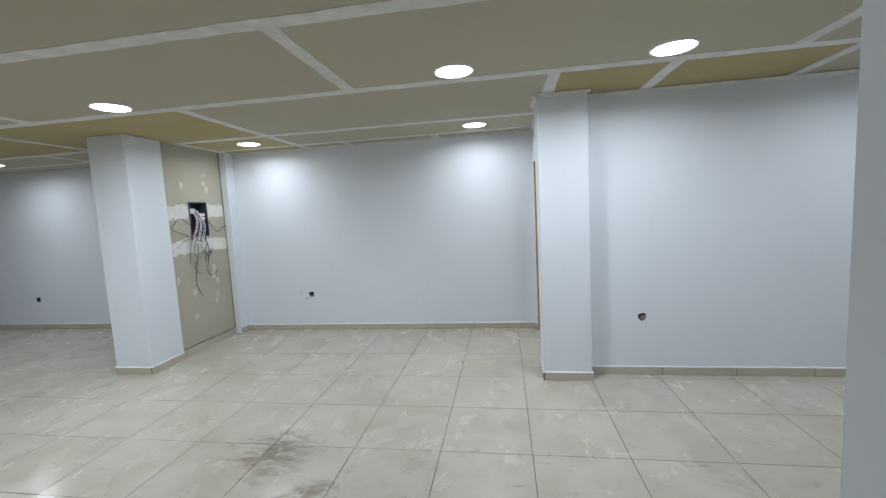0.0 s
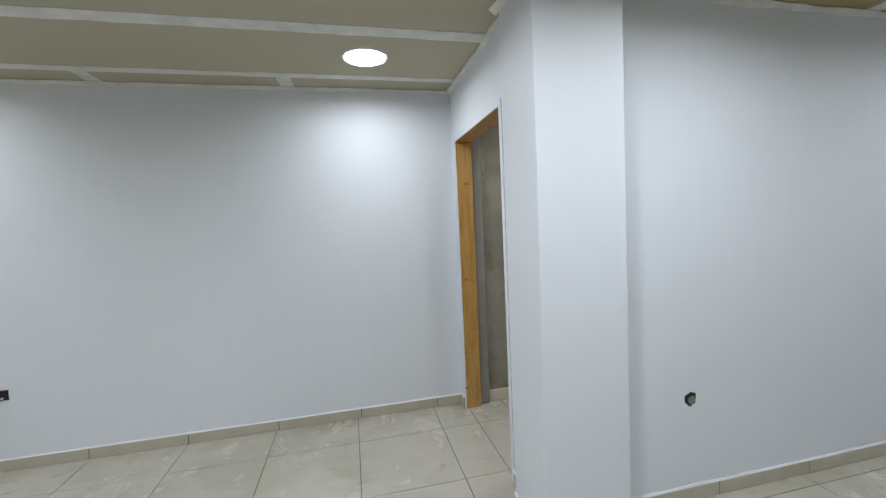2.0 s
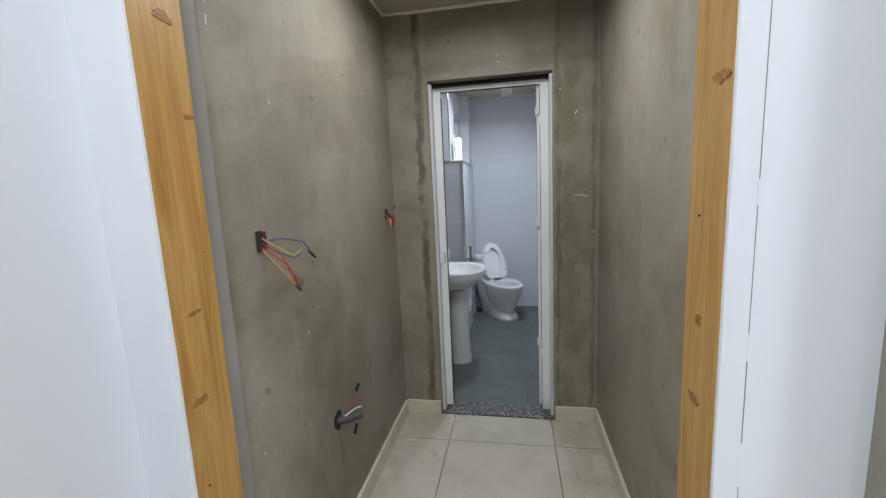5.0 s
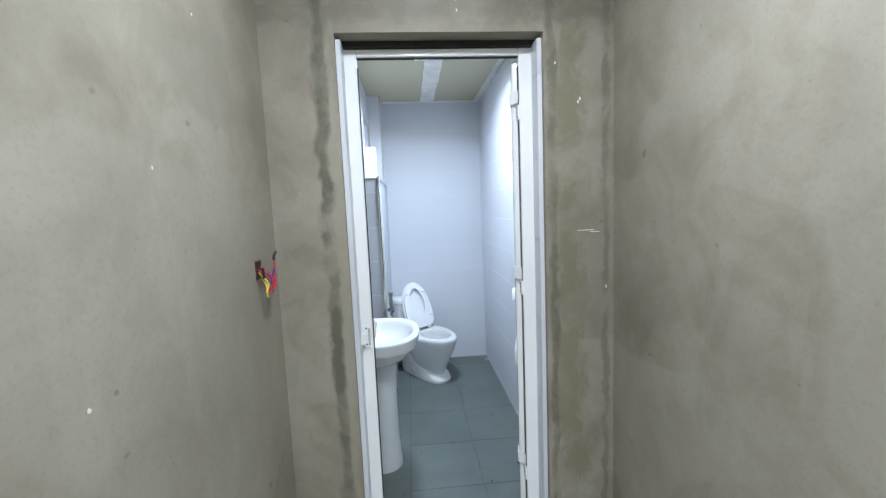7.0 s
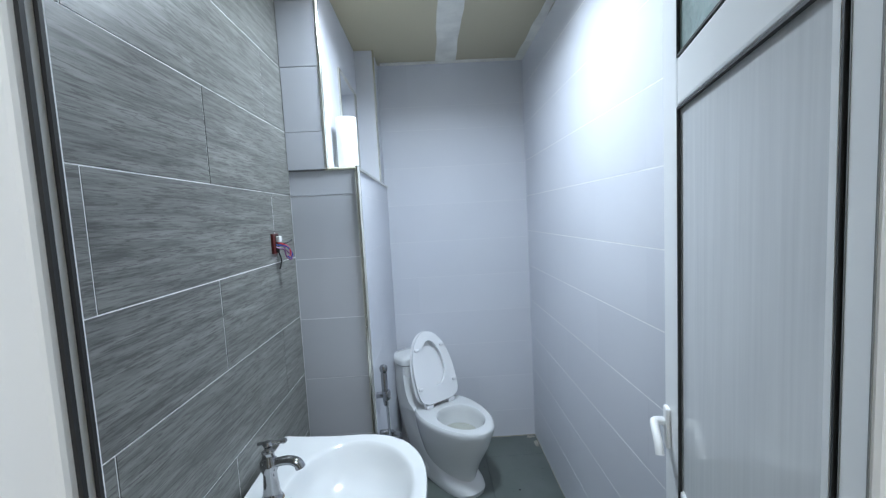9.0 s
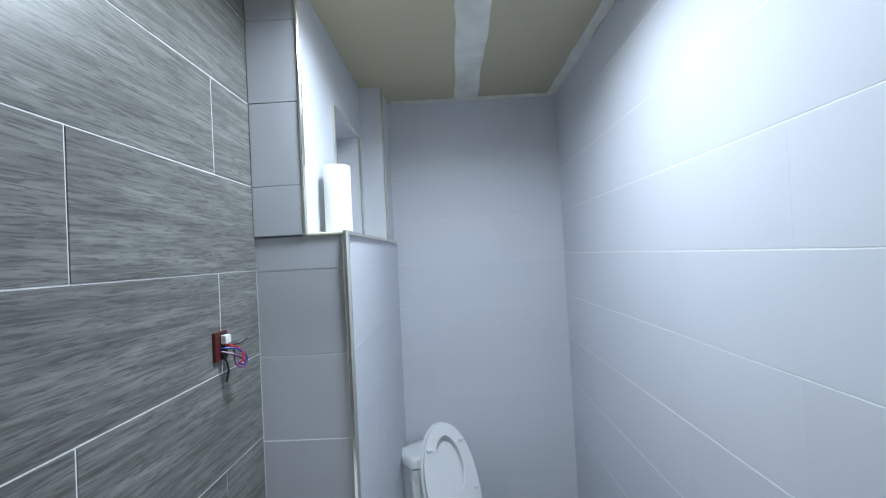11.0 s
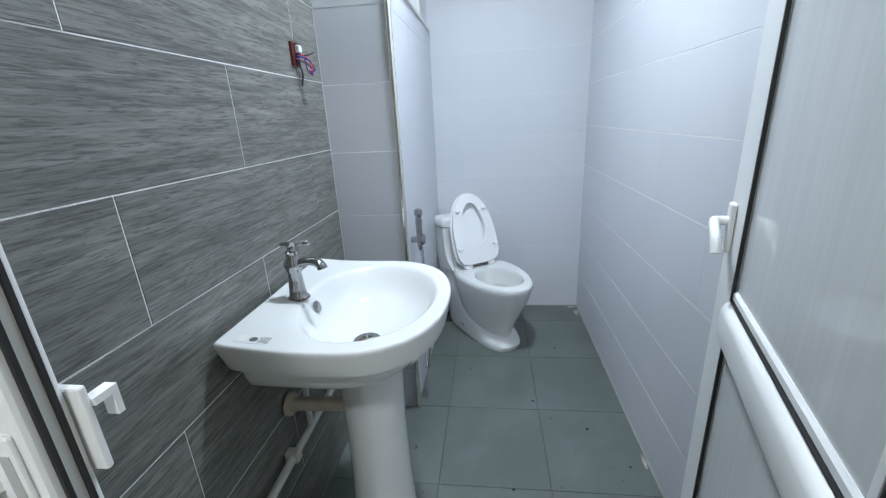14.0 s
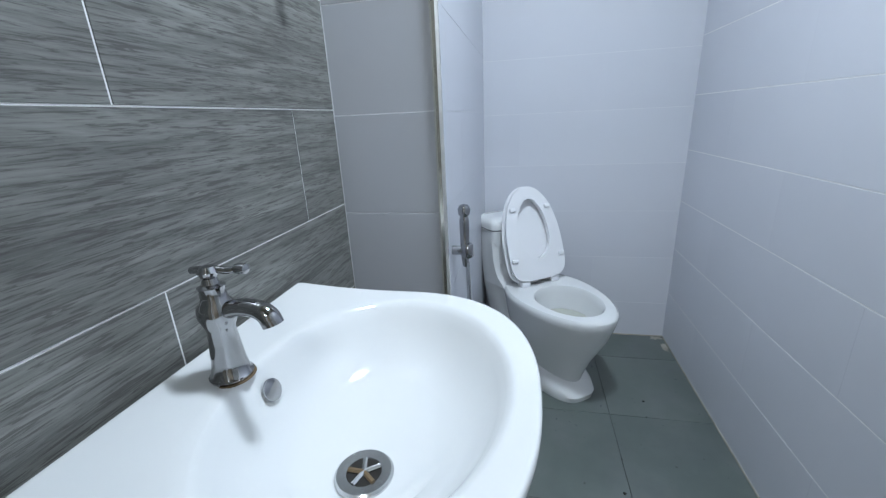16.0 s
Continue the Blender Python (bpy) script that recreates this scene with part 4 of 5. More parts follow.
# ---- bathroom door ----
fr = thing("bathroom_door_frame", "white plastic door frame with black rubber seals", "door frame")
FX0, FX1, FW, FR, FH = 2.400, 2.430, 0.058, 0.062, 0.026
for lo, hi in (((FX0, BD_L - FW, 0.012), (FX1, BD_L, BD_TOP - 0.02)), ((FX0, BD_R, 0.012), (FX1, BD_R + FR, BD_TOP - 0.02)), ((FX0, BD_R + FR, BD_TOP - 0.02 - FH), (FX1, BD_L - FW, BD_TOP - 0.02))):
    post = part("post" if hi[2] - lo[2] > 1 else "head", boxed(lo, hi, 0.004), PVC, fr)
    for k in range(2):
        x = FX0 + (0.008 + 0.012 * k if hi[1] > 4.5 else 0.006 + 0.012 * k)
        if hi[2] - lo[2] > 1:
            yy = lo[1] if lo[1] > 4.5 else hi[1]
            part("seal", joined(((x, yy - 0.003, 0.02), (x + (0.0035 if k == 0 and hi[1] > 4.5 else 0.003), yy + 0.002, BD_TOP - 0.08))), GASKET, post, "black rubber seal")
        else:
            part("seal", joined(((x, lo[1], lo[2] - 0.003), (x + 0.0038, hi[1], lo[2] + 0.003))), GASKET, post, "black rubber seal")
# catch on the lock side: a plate on each face of the post
IN = BD_L - FW
catch = part("catch_plate", boxed((FX0 - 0.004, IN + 0.006, 0.950), (FX0 + 0.001, IN + 0.034, 1.040), 0.003, 2), PVC, fr, "white plastic catch plate")
part("catch_slot", boxed((FX0 - 0.0046, IN + 0.009, 0.962), (FX0 - 0.0038, IN + 0.017, 1.026), 0.0003, 1), plain("grey_slot", (0.42, 0.43, 0.43), 0.5), catch, "grey recessed slot")
for z in (0.966, 1.026):
    part("screw_hole", lathe([(0.0005, FX0 - 0.0050), (0.0032, FX0 - 0.0050), (0.0032, FX0 - 0.0035)], (0, IN + 0.023, z), "x", 12), DARK, catch)
part("catch_hook", joined(((FX0 - 0.022, IN + 0.024, 0.998), (FX0 - 0.0035, IN + 0.044, 1.008)), ((FX0 - 0.026, IN + 0.026, 0.972), (FX0 - 0.018, IN + 0.044, 0.999))), PVC, catch, "white hooked tongue")
back = part("catch_plate", boxed((FX1, IN - 0.010, 0.980), (FX1 + 0.006, IN + 0.014, 1.050), 0.002, 2), PVC, fr, "white plastic catch plate")
part("catch_loop", joined(((FX1 + 0.006, IN - 0.012, 1.032), (FX1 + 0.024, IN - 0.002, 1.038)), ((FX1 + 0.019, IN - 0.012, 1.014), (FX1 + 0.024, IN - 0.002, 1.0325))), PVC, back)
part("top_gap", joined(((FX0 - 0.02, BD_R, BD_TOP - 0.019), (FX0 + 0.01, BD_L, BD_TOP - 0.002))), DARK, fr, "dark gap over the frame")

leaf = thing("bathroom_door", "open white plastic door with frosted top pane", "door")
leaf.matrix_world = pose(2.474, 4.214, 0.0, 0, 0, -17.0)
W, H0, H1, T = 0.555, 0.025, 2.0, 0.045
ST, LO, LI = 0.105, -0.050, -0.004
TR0, TR1, MR0, MR1 = 1.655, 1.745, 0.80, 0.885
for name, lo, hi in (("hinge_stile", (LO, 0, H0), (LI, T, H1)), ("lock_stile", (W - ST, 0, H0), (W, T, H1)), ("bottom_rail", (LI, 0, H0), (W - ST, T, H0 + 0.09)), ("top_rail", (LI, 0, H1 - ST), (W - ST, T, H1)), ("transom", (LI, -0.001, TR0), (W - ST, T + 0.001, TR1))):
    part(name, boxed(lo, hi, 0.008, 3), PVC, leaf)
part("middle_rail", boxed((LI - 0.02, -0.012, MR0), (W - ST + 0.02, T + 0.012, MR1), 0.022, 4), PVC, leaf, "rounded thick middle rail", True)
for name, z0, z1, mat in (("upper_panel", MR1, TR0, PANEL), ("lower_panel", H0 + 0.09, MR0, PANEL), ("glass_pane", TR1, H1 - ST, GLASS)):
    part(name, joined(((LI, 0.008, z0), (W - ST, 0.0385, z1))), mat, leaf, "frosted textured glass" if mat is GLASS else "glossy white panel")
    g = 0.004
    part("seal", joined(((LI, 0.040, z0), (LI + 0.0025, T + 0.001, z1)), ((W - ST - g, 0.040, z0), (W - ST, T + 0.001, z1)), ((LI + g, 0.040, z0), (W - ST - g, T + 0.001, z0 + g)), ((LI + g, 0.040, z1 - g), (W - ST - g, T + 0.001, z1))), GASKET, leaf, "black rubber seal")
    if mat is PANEL:
        for lo, hi in (((LI + g, z0 + g), (LI + 0.022, z1 - g)), ((LI + 0.022, z0 + g), (W - ST - g, z0 + 0.022))):
            part("bead", boxed((lo[0], 0.030, lo[1]), (hi[0], 0.044, hi[1]), 0.004, 1), PVC, leaf, "white glazing bead")
for x in (LO + 0.006, LO + 0.038):
    part("groove", joined(((x, T - 0.002, H0 + 0.01), (x + 0.0014, T + 0.0006, H1 - 0.01))), plain("grey_groove", (0.16, 0.165, 0.165), 0.7), leaf, "thin dark groove in the stile")
for side, y in ((1, T),):
    plate = part("handle_plate", boxed((W - 0.052, min(y, y + side * 0.010), 0.955), (W - 0.026, max(y, y + side * 0.010), 1.045), 0.004), PVC, leaf, "white handle plate")
    part("handle", tube([(W - 0.039, y + side * 0.008, 1.012), (W - 0.039, y + side * 0.026, 1.012), (W - 0.050, y + side * 0.032, 1.010), (W - 0.080, y + side * 0.032, 0.990), (W - 0.094, y + side * 0.031, 0.966)], 0.0085, 10), PVC, plate, "white lever handle", True)
def screws(parent, at, y, dz, turn=None, shift=(0, 0, 0)):
    """Two brass screws and an empty dark hole between them, facing +y."""
    for k in (-dz, 0, dz):
        r = 0.0022 if k == 0 else 0.0042
        bm = lathe([(0.0006, y + 0.0008), (r * 0.7, y + 0.0012), (r, y + 0.0006), (r, y - 0.001)], (at, 0, k), "y", 14)
        if turn:
            bmesh.ops.rotate(bm, matrix=turn, verts=bm.verts)
        bmesh.ops.translate(bm, vec=shift, verts=bm.verts)
        part("screw_hole" if k == 0 else "screw", bm, DARK if k == 0 else SCREW, parent)


AJAR = Matrix.Rotation(radians(15), 3, "Z")
for z in (0.42, 1.172, 1.82):
    hinge = part("hinge", boxed((LO + 0.002, T - 0.001, z), (LO + 0.037, T + 0.006, z + 0.050), 0.002), PVC, leaf, "white door hinge")
    wave = [(LO + 0.003, T + 0.0045), (LO - 0.004, T + 0.005), (LO - 0.009, T + 0.002), (LO - 0.013, T - 0.006), (LO - 0.017, T - 0.016), (LO - 0.022, T - 0.021)]
    bm = bridge(bmesh.new(), [[(x, y - 0.004, z + 0.003), (x, y, z + 0.003), (x, y, z + 0.047), (x, y - 0.004, z + 0.047)] for x, y in wave])
    part("curved_leaf", bm, PVC, hinge)
    screws(hinge, LO + 0.018, T + 0.006, 0.0155, None, (0, 0, z + 0.025))
    at = (-0.066, 0.020, z - 0.030)
    bm = boxed((-0.014, -0.005, -0.026), (0.014, 0.005, 0.026), 0.002)
    bmesh.ops.rotate(bm, matrix=AJAR, verts=bm.verts)
    bmesh.ops.translate(bm, vec=at, verts=bm.verts)
    plate = part("frame_leaf", bm, PVC, hinge)
    screws(plate, -0.002, 0.005, 0.0155, AJAR, at)

structure("threshold", boxed((END_X - 0.005, BD_R, -0.03), (2.45, BD_L, 0.010), 0.003, 1), GRANITE, "speckled grey granite door threshold", "threshold")

# ---- basin ----
basin = thing("washbasin", "white ceramic pedestal washbasin fixed to the wood grain tiles", "washbasin")
basin.location.z = 0.012
BX, BY, BZ = 3.160, 4.865, 0.77
BACK = 5.108


N = 96
angles = [2 * math.pi * i / N for i in range(N)]


def d_outline():
    """The D-shaped rim: a straight back on the wall, straight sides and a full round front."""
    front = []
    for i in range(65):
        a = math.pi * i / 64
        c, q = math.cos(a), math.sin(a)
        front.append((math.copysign(abs(c) ** (2 / 2.35), c) * 0.272, 4.875 - 0.232 * q ** (2 / 2.35)))
    left = [(-0.272 + 0.006 * (i / 10) ** 2, 4.875 + 0.0225 * i) for i in range(1, 11)]
    back = [(-0.262 + 0.524 * i / 18, BACK) for i in range(19)]
    return front + left + back + [(-x, y) for x, y in reversed(left)]


def lift(y, z):
    """The deck sweeps up a little towards the wall."""
    return z + 0.014 * (max(0.0, y - 4.90) / 0.208) ** 2 * min(1.0, max(0.0, (z - 0.66) / 0.06))


edge = d_outline()
rim = [(math.atan2(y - BY, x), math.hypot(x, y - BY)) for x, y in edge]


def d_ring(scale, z, dy=0.0):
    pts = []
    for a, r in rim:
        x, y = BX + r * scale * math.cos(a), min(BACK, BY + dy + r * scale * math.sin(a))
        pts.append((x, y, lift(y, z)))
    return pts


def bowl_ring(rx, back, front, z, cy=4.862, cx=BX):
    """An egg-shaped level of the bowl, fuller towards the front."""
    out_pts = []
    for a, _ in rim:
        c, q = math.cos(a), math.sin(a)
        ry = back if q > 0 else front
        r = 1 / math.sqrt((c / rx) ** 2 + (q / ry) ** 2)
        out_pts.append((cx + r * c, cy + r * q, lift(cy + r * q, z)))
    return out_pts


def deck_ring(k):
    """Between the rounded rim and the soft lip of the bowl."""
    out_pts = []
    for p, q in zip(d_ring(0.968, 0.770), bowl_ring(0.233, 0.160, 0.188, 0.7694)):
        x, y = p[0] + k * (q[0] - p[0]), p[1] + k * (q[1] - p[1])
        out_pts.append((x, y, lift(y, 0.770 - 0.0006 * k)))
    return out_pts


rings = [d_ring(0.30, 0.580, 0.04), d_ring(0.50, 0.612, 0.04), d_ring(0.66, 0.628, 0.035), d_ring(0.76, 0.636, 0.03), d_ring(0.80, 0.646, 0.026), d_ring(0.835, 0.668, 0.018), d_ring(0.865, 0.698, 0.012), d_ring(0.88, 0.7035, 0.008), d_ring(0.915, 0.7020), d_ring(0.942, 0.7030), d_ring(0.952, 0.709), d_ring(0.974, 0.730), d_ring(0.991, 0.749),
         d_ring(0.998, 0.757), d_ring(1.0, 0.761), d_ring(0.998, 0.765), d_ring(0.991, 0.7685), d_ring(0.980, 0.7698), d_ring(0.968, 0.770), deck_ring(0.3), deck_ring(0.6), deck_ring(0.85),
         bowl_ring(0.233, 0.160, 0.188, 0.7694), bowl_ring(0.227, 0.157, 0.183, 0.7675), bowl_ring(0.219, 0.153, 0.177, 0.761), bowl_ring(0.207, 0.147, 0.168, 0.746), bowl_ring(0.190, 0.138, 0.154, 0.724), bowl_ring(0.160, 0.120, 0.130, 0.698), bowl_ring(0.127, 0.100, 0.106, 0.682), bowl_ring(0.092, 0.080, 0.082, 0.671, 4.859, 3.128), bowl_ring(0.06, 0.055, 0.055, 0.6645, 4.858, 3.119), bowl_ring(0.036, 0.036, 0.036, 0.661, 4.857, 3.116)]
part("bowl", bridge(bmesh.new(), rings), CERAMIC, basin, "glossy D-shaped ceramic bowl", True)
ped = []
for z, rx, ry in ((-0.026, 0.100, 0.098), (0.02, 0.100, 0.096), (0.05, 0.094, 0.092), (0.20, 0.086, 0.085), (0.40, 0.083, 0.083), (0.55, 0.088, 0.088), (0.63, 0.096, 0.092)):
    ped.append([(3.165 + 1.03 * rx * math.cos(a), 4.876 + 1.03 * ry * math.sin(a), z) for a in angles[::2]])
part("pedestal", bridge(bmesh.new(), ped), CERAMIC, basin, "white ceramic pedestal", True)
drain = part("drain", lathe([(0.020, 0.6600), (0.022, 0.6660), (0.034, 0.6670), (0.037, 0.6640), (0.037, 0.6600)], (3.116, 4.857, 0), n=36), STEEL, basin, "steel drain ring", True)
part("drain_cup", lathe([(0.0005, 0.6625), (0.022, 0.6628), (0.022, 0.6640)], (3.116, 4.857, 0), n=28), DARK, drain)
for k in range(5):
    a = 2 * math.pi * k / 5 + 0.3
    part("drain_spoke", tube([(3.116, 4.857, 0.6655), (3.116 + 0.021 * math.cos(a), 4.857 + 0.021 * math.sin(a), 0.6655)], 0.0032, 6), RUST if k % 2 else STEEL, drain)
part("drain_screw", lathe([(0.0005, 0.6680), (0.005, 0.6675), (0.006, 0.6650)], (3.116, 4.857, 0), n=14), STEEL, drain)
ov = lathe([(0.0005, 0.004), (0.012, 0.0045), (0.0155, 0.003), (0.016, 0.0)], n=24)
bmesh.ops.rotate(ov, matrix=Matrix.Rotation(radians(68), 3, "X"), verts=ov.verts)
bmesh.ops.translate(ov, vec=(3.160, 5.0005, 0.738), verts=ov.verts)
part("overflow", ov, CHROME, basin, "chrome overflow cap", True)
st = part("sticker", joined(((2.925, 5.01, 0.7702), (2.955, 5.085, 0.7706))), CERAMIC, basin, "worn paper label with grey print")
part("sticker_scrap", joined(((2.93, 5.06, 0.7706), (2.952, 5.08, 0.7709))), STICKER, st)
part("seal_mark", lathe([(0.0058, 0.7707), (0.0088, 0.7707), (0.0088, 0.7709), (0.0058, 0.7709)], (2.94, 5.045, 0), n=18), INK, st)
for k in range(8):
    part("print_bar", joined(((2.929 + 0.0031 * k, 5.010, 0.7706), (2.9302 + 0.0031 * k, 5.034 - 0.004 * (k % 3 == 1), 0.7708))), INK, st)
tip = Matrix.Translation((2.926, 5.040, lift(5.040, 0.7704))) @ Matrix.Rotation(radians(5.0), 4, "X") @ Matrix.Translation((-2.94, -5.05, -0.7702))
st.matrix_local = tip

tap = thing("basin_tap", "chrome single basin tap with a lever handle", "tap")
tap.matrix_world = Matrix.Translation((0, 0, 0.786)) @ Matrix.Diagonal((1, 1, 0.83, 1)) @ Matrix.Translation((0, 0, -0.770))
TX, TY, TZ = 3.138, 5.035, 0.770
part("rust_ring", lathe([(0.0005, TZ), (0.029, TZ), (0.0285, TZ + 0.0015), (0.0005, TZ + 0.002)], (TX, TY, 0), n=24), RUST, tap, "rusty stain ring")
part("body", lathe([(0.026, TZ + 0.001), (0.027, TZ + 0.006), (0.023, TZ + 0.010), (0.0205, TZ + 0.03), (0.018, TZ + 0.06), (0.0165, TZ + 0.085), (0.019, TZ + 0.092), (0.0235, TZ + 0.108), (0.022, TZ + 0.122), (0.0155, TZ + 0.132), (0.0145, TZ + 0.148), (0.016, TZ + 0.152), (0.010, TZ + 0.156), (0.008, TZ + 0.166)], (TX, TY, 0), n=28), CHROME, tap, smooth=True)
part("spout", tube([(TX, TY - 0.010, TZ + 0.112), (TX - 0.002, TY - 0.035, TZ + 0.121), (TX - 0.004, TY - 0.060, TZ + 0.121), (TX - 0.006, TY - 0.074, TZ + 0.113), (TX - 0.007, TY - 0.080, TZ + 0.100)], 0.0128, 14), CHROME, tap, smooth=True)
lev = part("lever", lathe([(0.0005, TZ + 0.184), (0.008, TZ + 0.182), (0.012, TZ + 0.174), (0.009, TZ + 0.166), (0.006, TZ + 0.160)], (TX, TY, 0), n=20), CHROME, tap, smooth=True)
part("lever_arm", tube([(TX + 0.004, TY + 0.026, TZ + 0.173), (TX + 0.004, TY, TZ + 0.176), (TX + 0.008, TY - 0.018, TZ + 0.173), (TX + 0.012, TY - 0.030, TZ + 0.174)], 0.0055, 10), CHROME, lev, smooth=True)
part("lever_knob", lathe([(0.0005, -0.010), (0.007, -0.007), (0.0085, 0.0), (0.007, 0.007), (0.0005, 0.010)], (TX + 0.013, TY - 0.035, TZ + 0.174), "y", 14), CHROME, lev, smooth=True)

# pipes under the basin
wp = thing("waste_pipe", "beige waste pipe from the wall to the pedestal", "pipe")
part("pipe", tube([(3.13, 5.118, 0.456), (3.135, 5.04, 0.456), (3.14, 4.95, 0.456)], 0.020, 16), BEIGE_PIPE, wp, smooth=True)
part("collar", lathe([(0.024, 5.118), (0.034, 5.116), (0.034, 5.108), (0.026, 5.098), (0.022, 5.098)], (3.13, 0, 0.456), "y", 20), BEIGE_PIPE, wp, smooth=True)
sp = thing("water_pipes", "white surface water pipes along the tiled wall", "pipe")
part("supply", tube([(3.185, 5.07, 0.64), (3.185, 5.085, 0.52), (3.187, 5.095, 0.40), (3.19, 5.095, 0.335)], 0.009, 10), PIPE, sp, smooth=True)
part("supply_nut", lathe([(0.014, 0.60), (0.014, 0.64)], (3.185, 5.07, 0), n=8), DARK, sp)
part("long_pipe", tube([(2.50, 5.098, 0.305), (2.90, 5.098, 0.315), (3.35, 5.098, 0.328), (3.69, 5.098, 0.335)], 0.0115, 10, None, 2), PIPE, sp, smooth=True)
for x, z in ((3.08, 0.321), (2.75, 0.312), (3.40, 0.329)):
    part("pipe_clip", boxed((x - 0.014, 5.083, z - 0.017), (x + 0.014, 5.121, z + 0.017), 0.004), PIPE, sp)
part("riser", tube([(3.682, 5.098, 0.335), (3.676, 5.06, 0.29), (3.674, 4.96, 0.238), (3.674, 4.90, 0.234), (3.676, 4.866, 0.242), (3.690, 4.846, 0.280), (3.722, 4.846, 0.325), (3.760, 4.856, 0.350), (3.765, 4.869, 0.352)], 0.0095, 10), PIPE, sp, smooth=True)
part("angle_valve", tube([(3.30, 5.11, 0.43), (3.30, 5.05, 0.43), (3.31, 5.03, 0.45), (3.31, 5.03, 0.49)], 0.010, 10), PIPE, sp, smooth=True)

# ---- toilet ----
toilet = thing("toilet", "white one-piece ceramic toilet with seat and lid raised", "toilet")
toilet.matrix_world = pose(4.432, 4.608, -0.01, 0, 0, 214.8)


def egg(xb, xf, hw, z, n=40, cx=None, p=2.0):
    cx = xb + 0.42 * (xf - xb) if cx is None else cx
    pts = []
    for i in range(n):
        a = 2 * math.pi * i / n
        c, s = math.cos(a), math.sin(a)
        c, s = math.copysign(abs(c) ** (2 / p), c), math.copysign(abs(s) ** (2 / p), s)
        pts.append((cx + c * ((xf - cx) if c > 0 else (cx - xb)), hw * s, z))
    return pts


R = 0.395
rings = [egg(-0.10, 0.270, 0.090, 0.0), egg(-0.10, 0.268, 0.092, 0.05), egg(-0.10, 0.284, 0.107, 0.10), egg(-0.11, 0.315, 0.130, 0.17), egg(-0.12, 0.352, 0.151, 0.235), egg(-0.13, 0.382, 0.166, 0.29), egg(-0.14, 0.398, 0.172, 0.332), egg(-0.14, 0.408, 0.178, 0.36), egg(-0.14, 0.411, 0.180, 0.378), egg(-0.14, 0.409, 0.178, R - 0.007), egg(-0.135, 0.400, 0.170, R),
         egg(0.052, 0.352, 0.122, R), egg(0.058, 0.345, 0.116, R - 0.007), egg(0.060, 0.342, 0.113, R - 0.03), egg(0.07, 0.33, 0.104, R - 0.08), egg(0.10, 0.30, 0.08, R - 0.15), egg(0.14, 0.26, 0.05, R - 0.19)]
part("bowl", bridge(bmesh.new(), rings), CERAMIC, toilet, "glossy ceramic bowl", True)
part("water", bridge(bmesh.new(), [egg(0.080, 0.320, 0.095, R - 0.098), egg(0.080, 0.320, 0.095, R - 0.095)]), WATER, toilet, "still water in the bowl")
# swept skirt from the tank down to the foot
spine = [(-0.212, 0.612, 0.086, 0.150), (-0.210, 0.50, 0.088, 0.151), (-0.196, 0.42, 0.098, 0.150), (-0.176, 0.34, 0.112, 0.146), (-0.146, 0.26, 0.132, 0.138), (-0.100, 0.18, 0.166, 0.130), (-0.045, 0.115, 0.212, 0.123), (0.000, 0.070, 0.255, 0.119), (0.022, 0.045, 0.280, 0.119), (0.030, 0.022, 0.290, 0.120), (0.030, 0.0, 0.286, 0.116)]
rings = []
for cx, z, hx, hy in spine:
    ring = []
    for a in angles[::2]:
        c, q = math.cos(a), math.sin(a)
        back, front = math.copysign(abs(c) ** 0.55, c), math.copysign(abs(c) ** 0.70, c)
        ring.append((cx + (front if c > 0 else back) * hx, math.copysign(abs(q) ** 0.72, q) * hy, z))
    rings.append(ring)
part("skirt", bridge(bmesh.new(), rings[::-1]), CERAMIC, toilet, "swept ceramic base", True)
# deck that rises from the seat hinges into the tank
deck = []
for x, z, w in ((-0.02, R - 0.012, 0.150), (-0.045, R + 0.002, 0.149), (-0.075, R + 0.018, 0.149), (-0.100, R + 0.048, 0.149), (-0.118, R + 0.10, 0.149), (-0.126, R + 0.17, 0.149)):
    deck.append([(x - 0.020 * abs(-1 + k / 4) ** 3, w * (-1 + k / 4), z) for k in range(9)] + [(-0.20, w * (1 - k / 4), z - 0.02) for k in range(9)])
part("deck", bridge(bmesh.new(), deck), CERAMIC, toilet, "ceramic deck rising into the tank", True)
for sy in (-1, 1):
    part("bolt_recess", lathe([(0.0005, 0.1235 * sy), (0.022, 0.1235 * sy), (0.026, 0.121 * sy), (0.026, 0.112 * sy)], (0.0, 0, 0.062), "y", 20), CERAMIC, toilet, "rounded bolt recess", True)
    part("bolt_hole", lathe([(0.0005, 0.1245 * sy), (0.006, 0.1245 * sy), (0.006, 0.118 * sy)], (0.004, 0, 0.055), "y", 12), RUST, toilet, "rusty fixing bolt")


def rounded(hx, hy, cx, z, power=0.35):
    return [(cx + math.copysign(abs(math.cos(a)) ** power, math.cos(a)) * hx, math.copysign(abs(math.sin(a)) ** power, math.sin(a)) * hy, z) for a in angles[::2]]


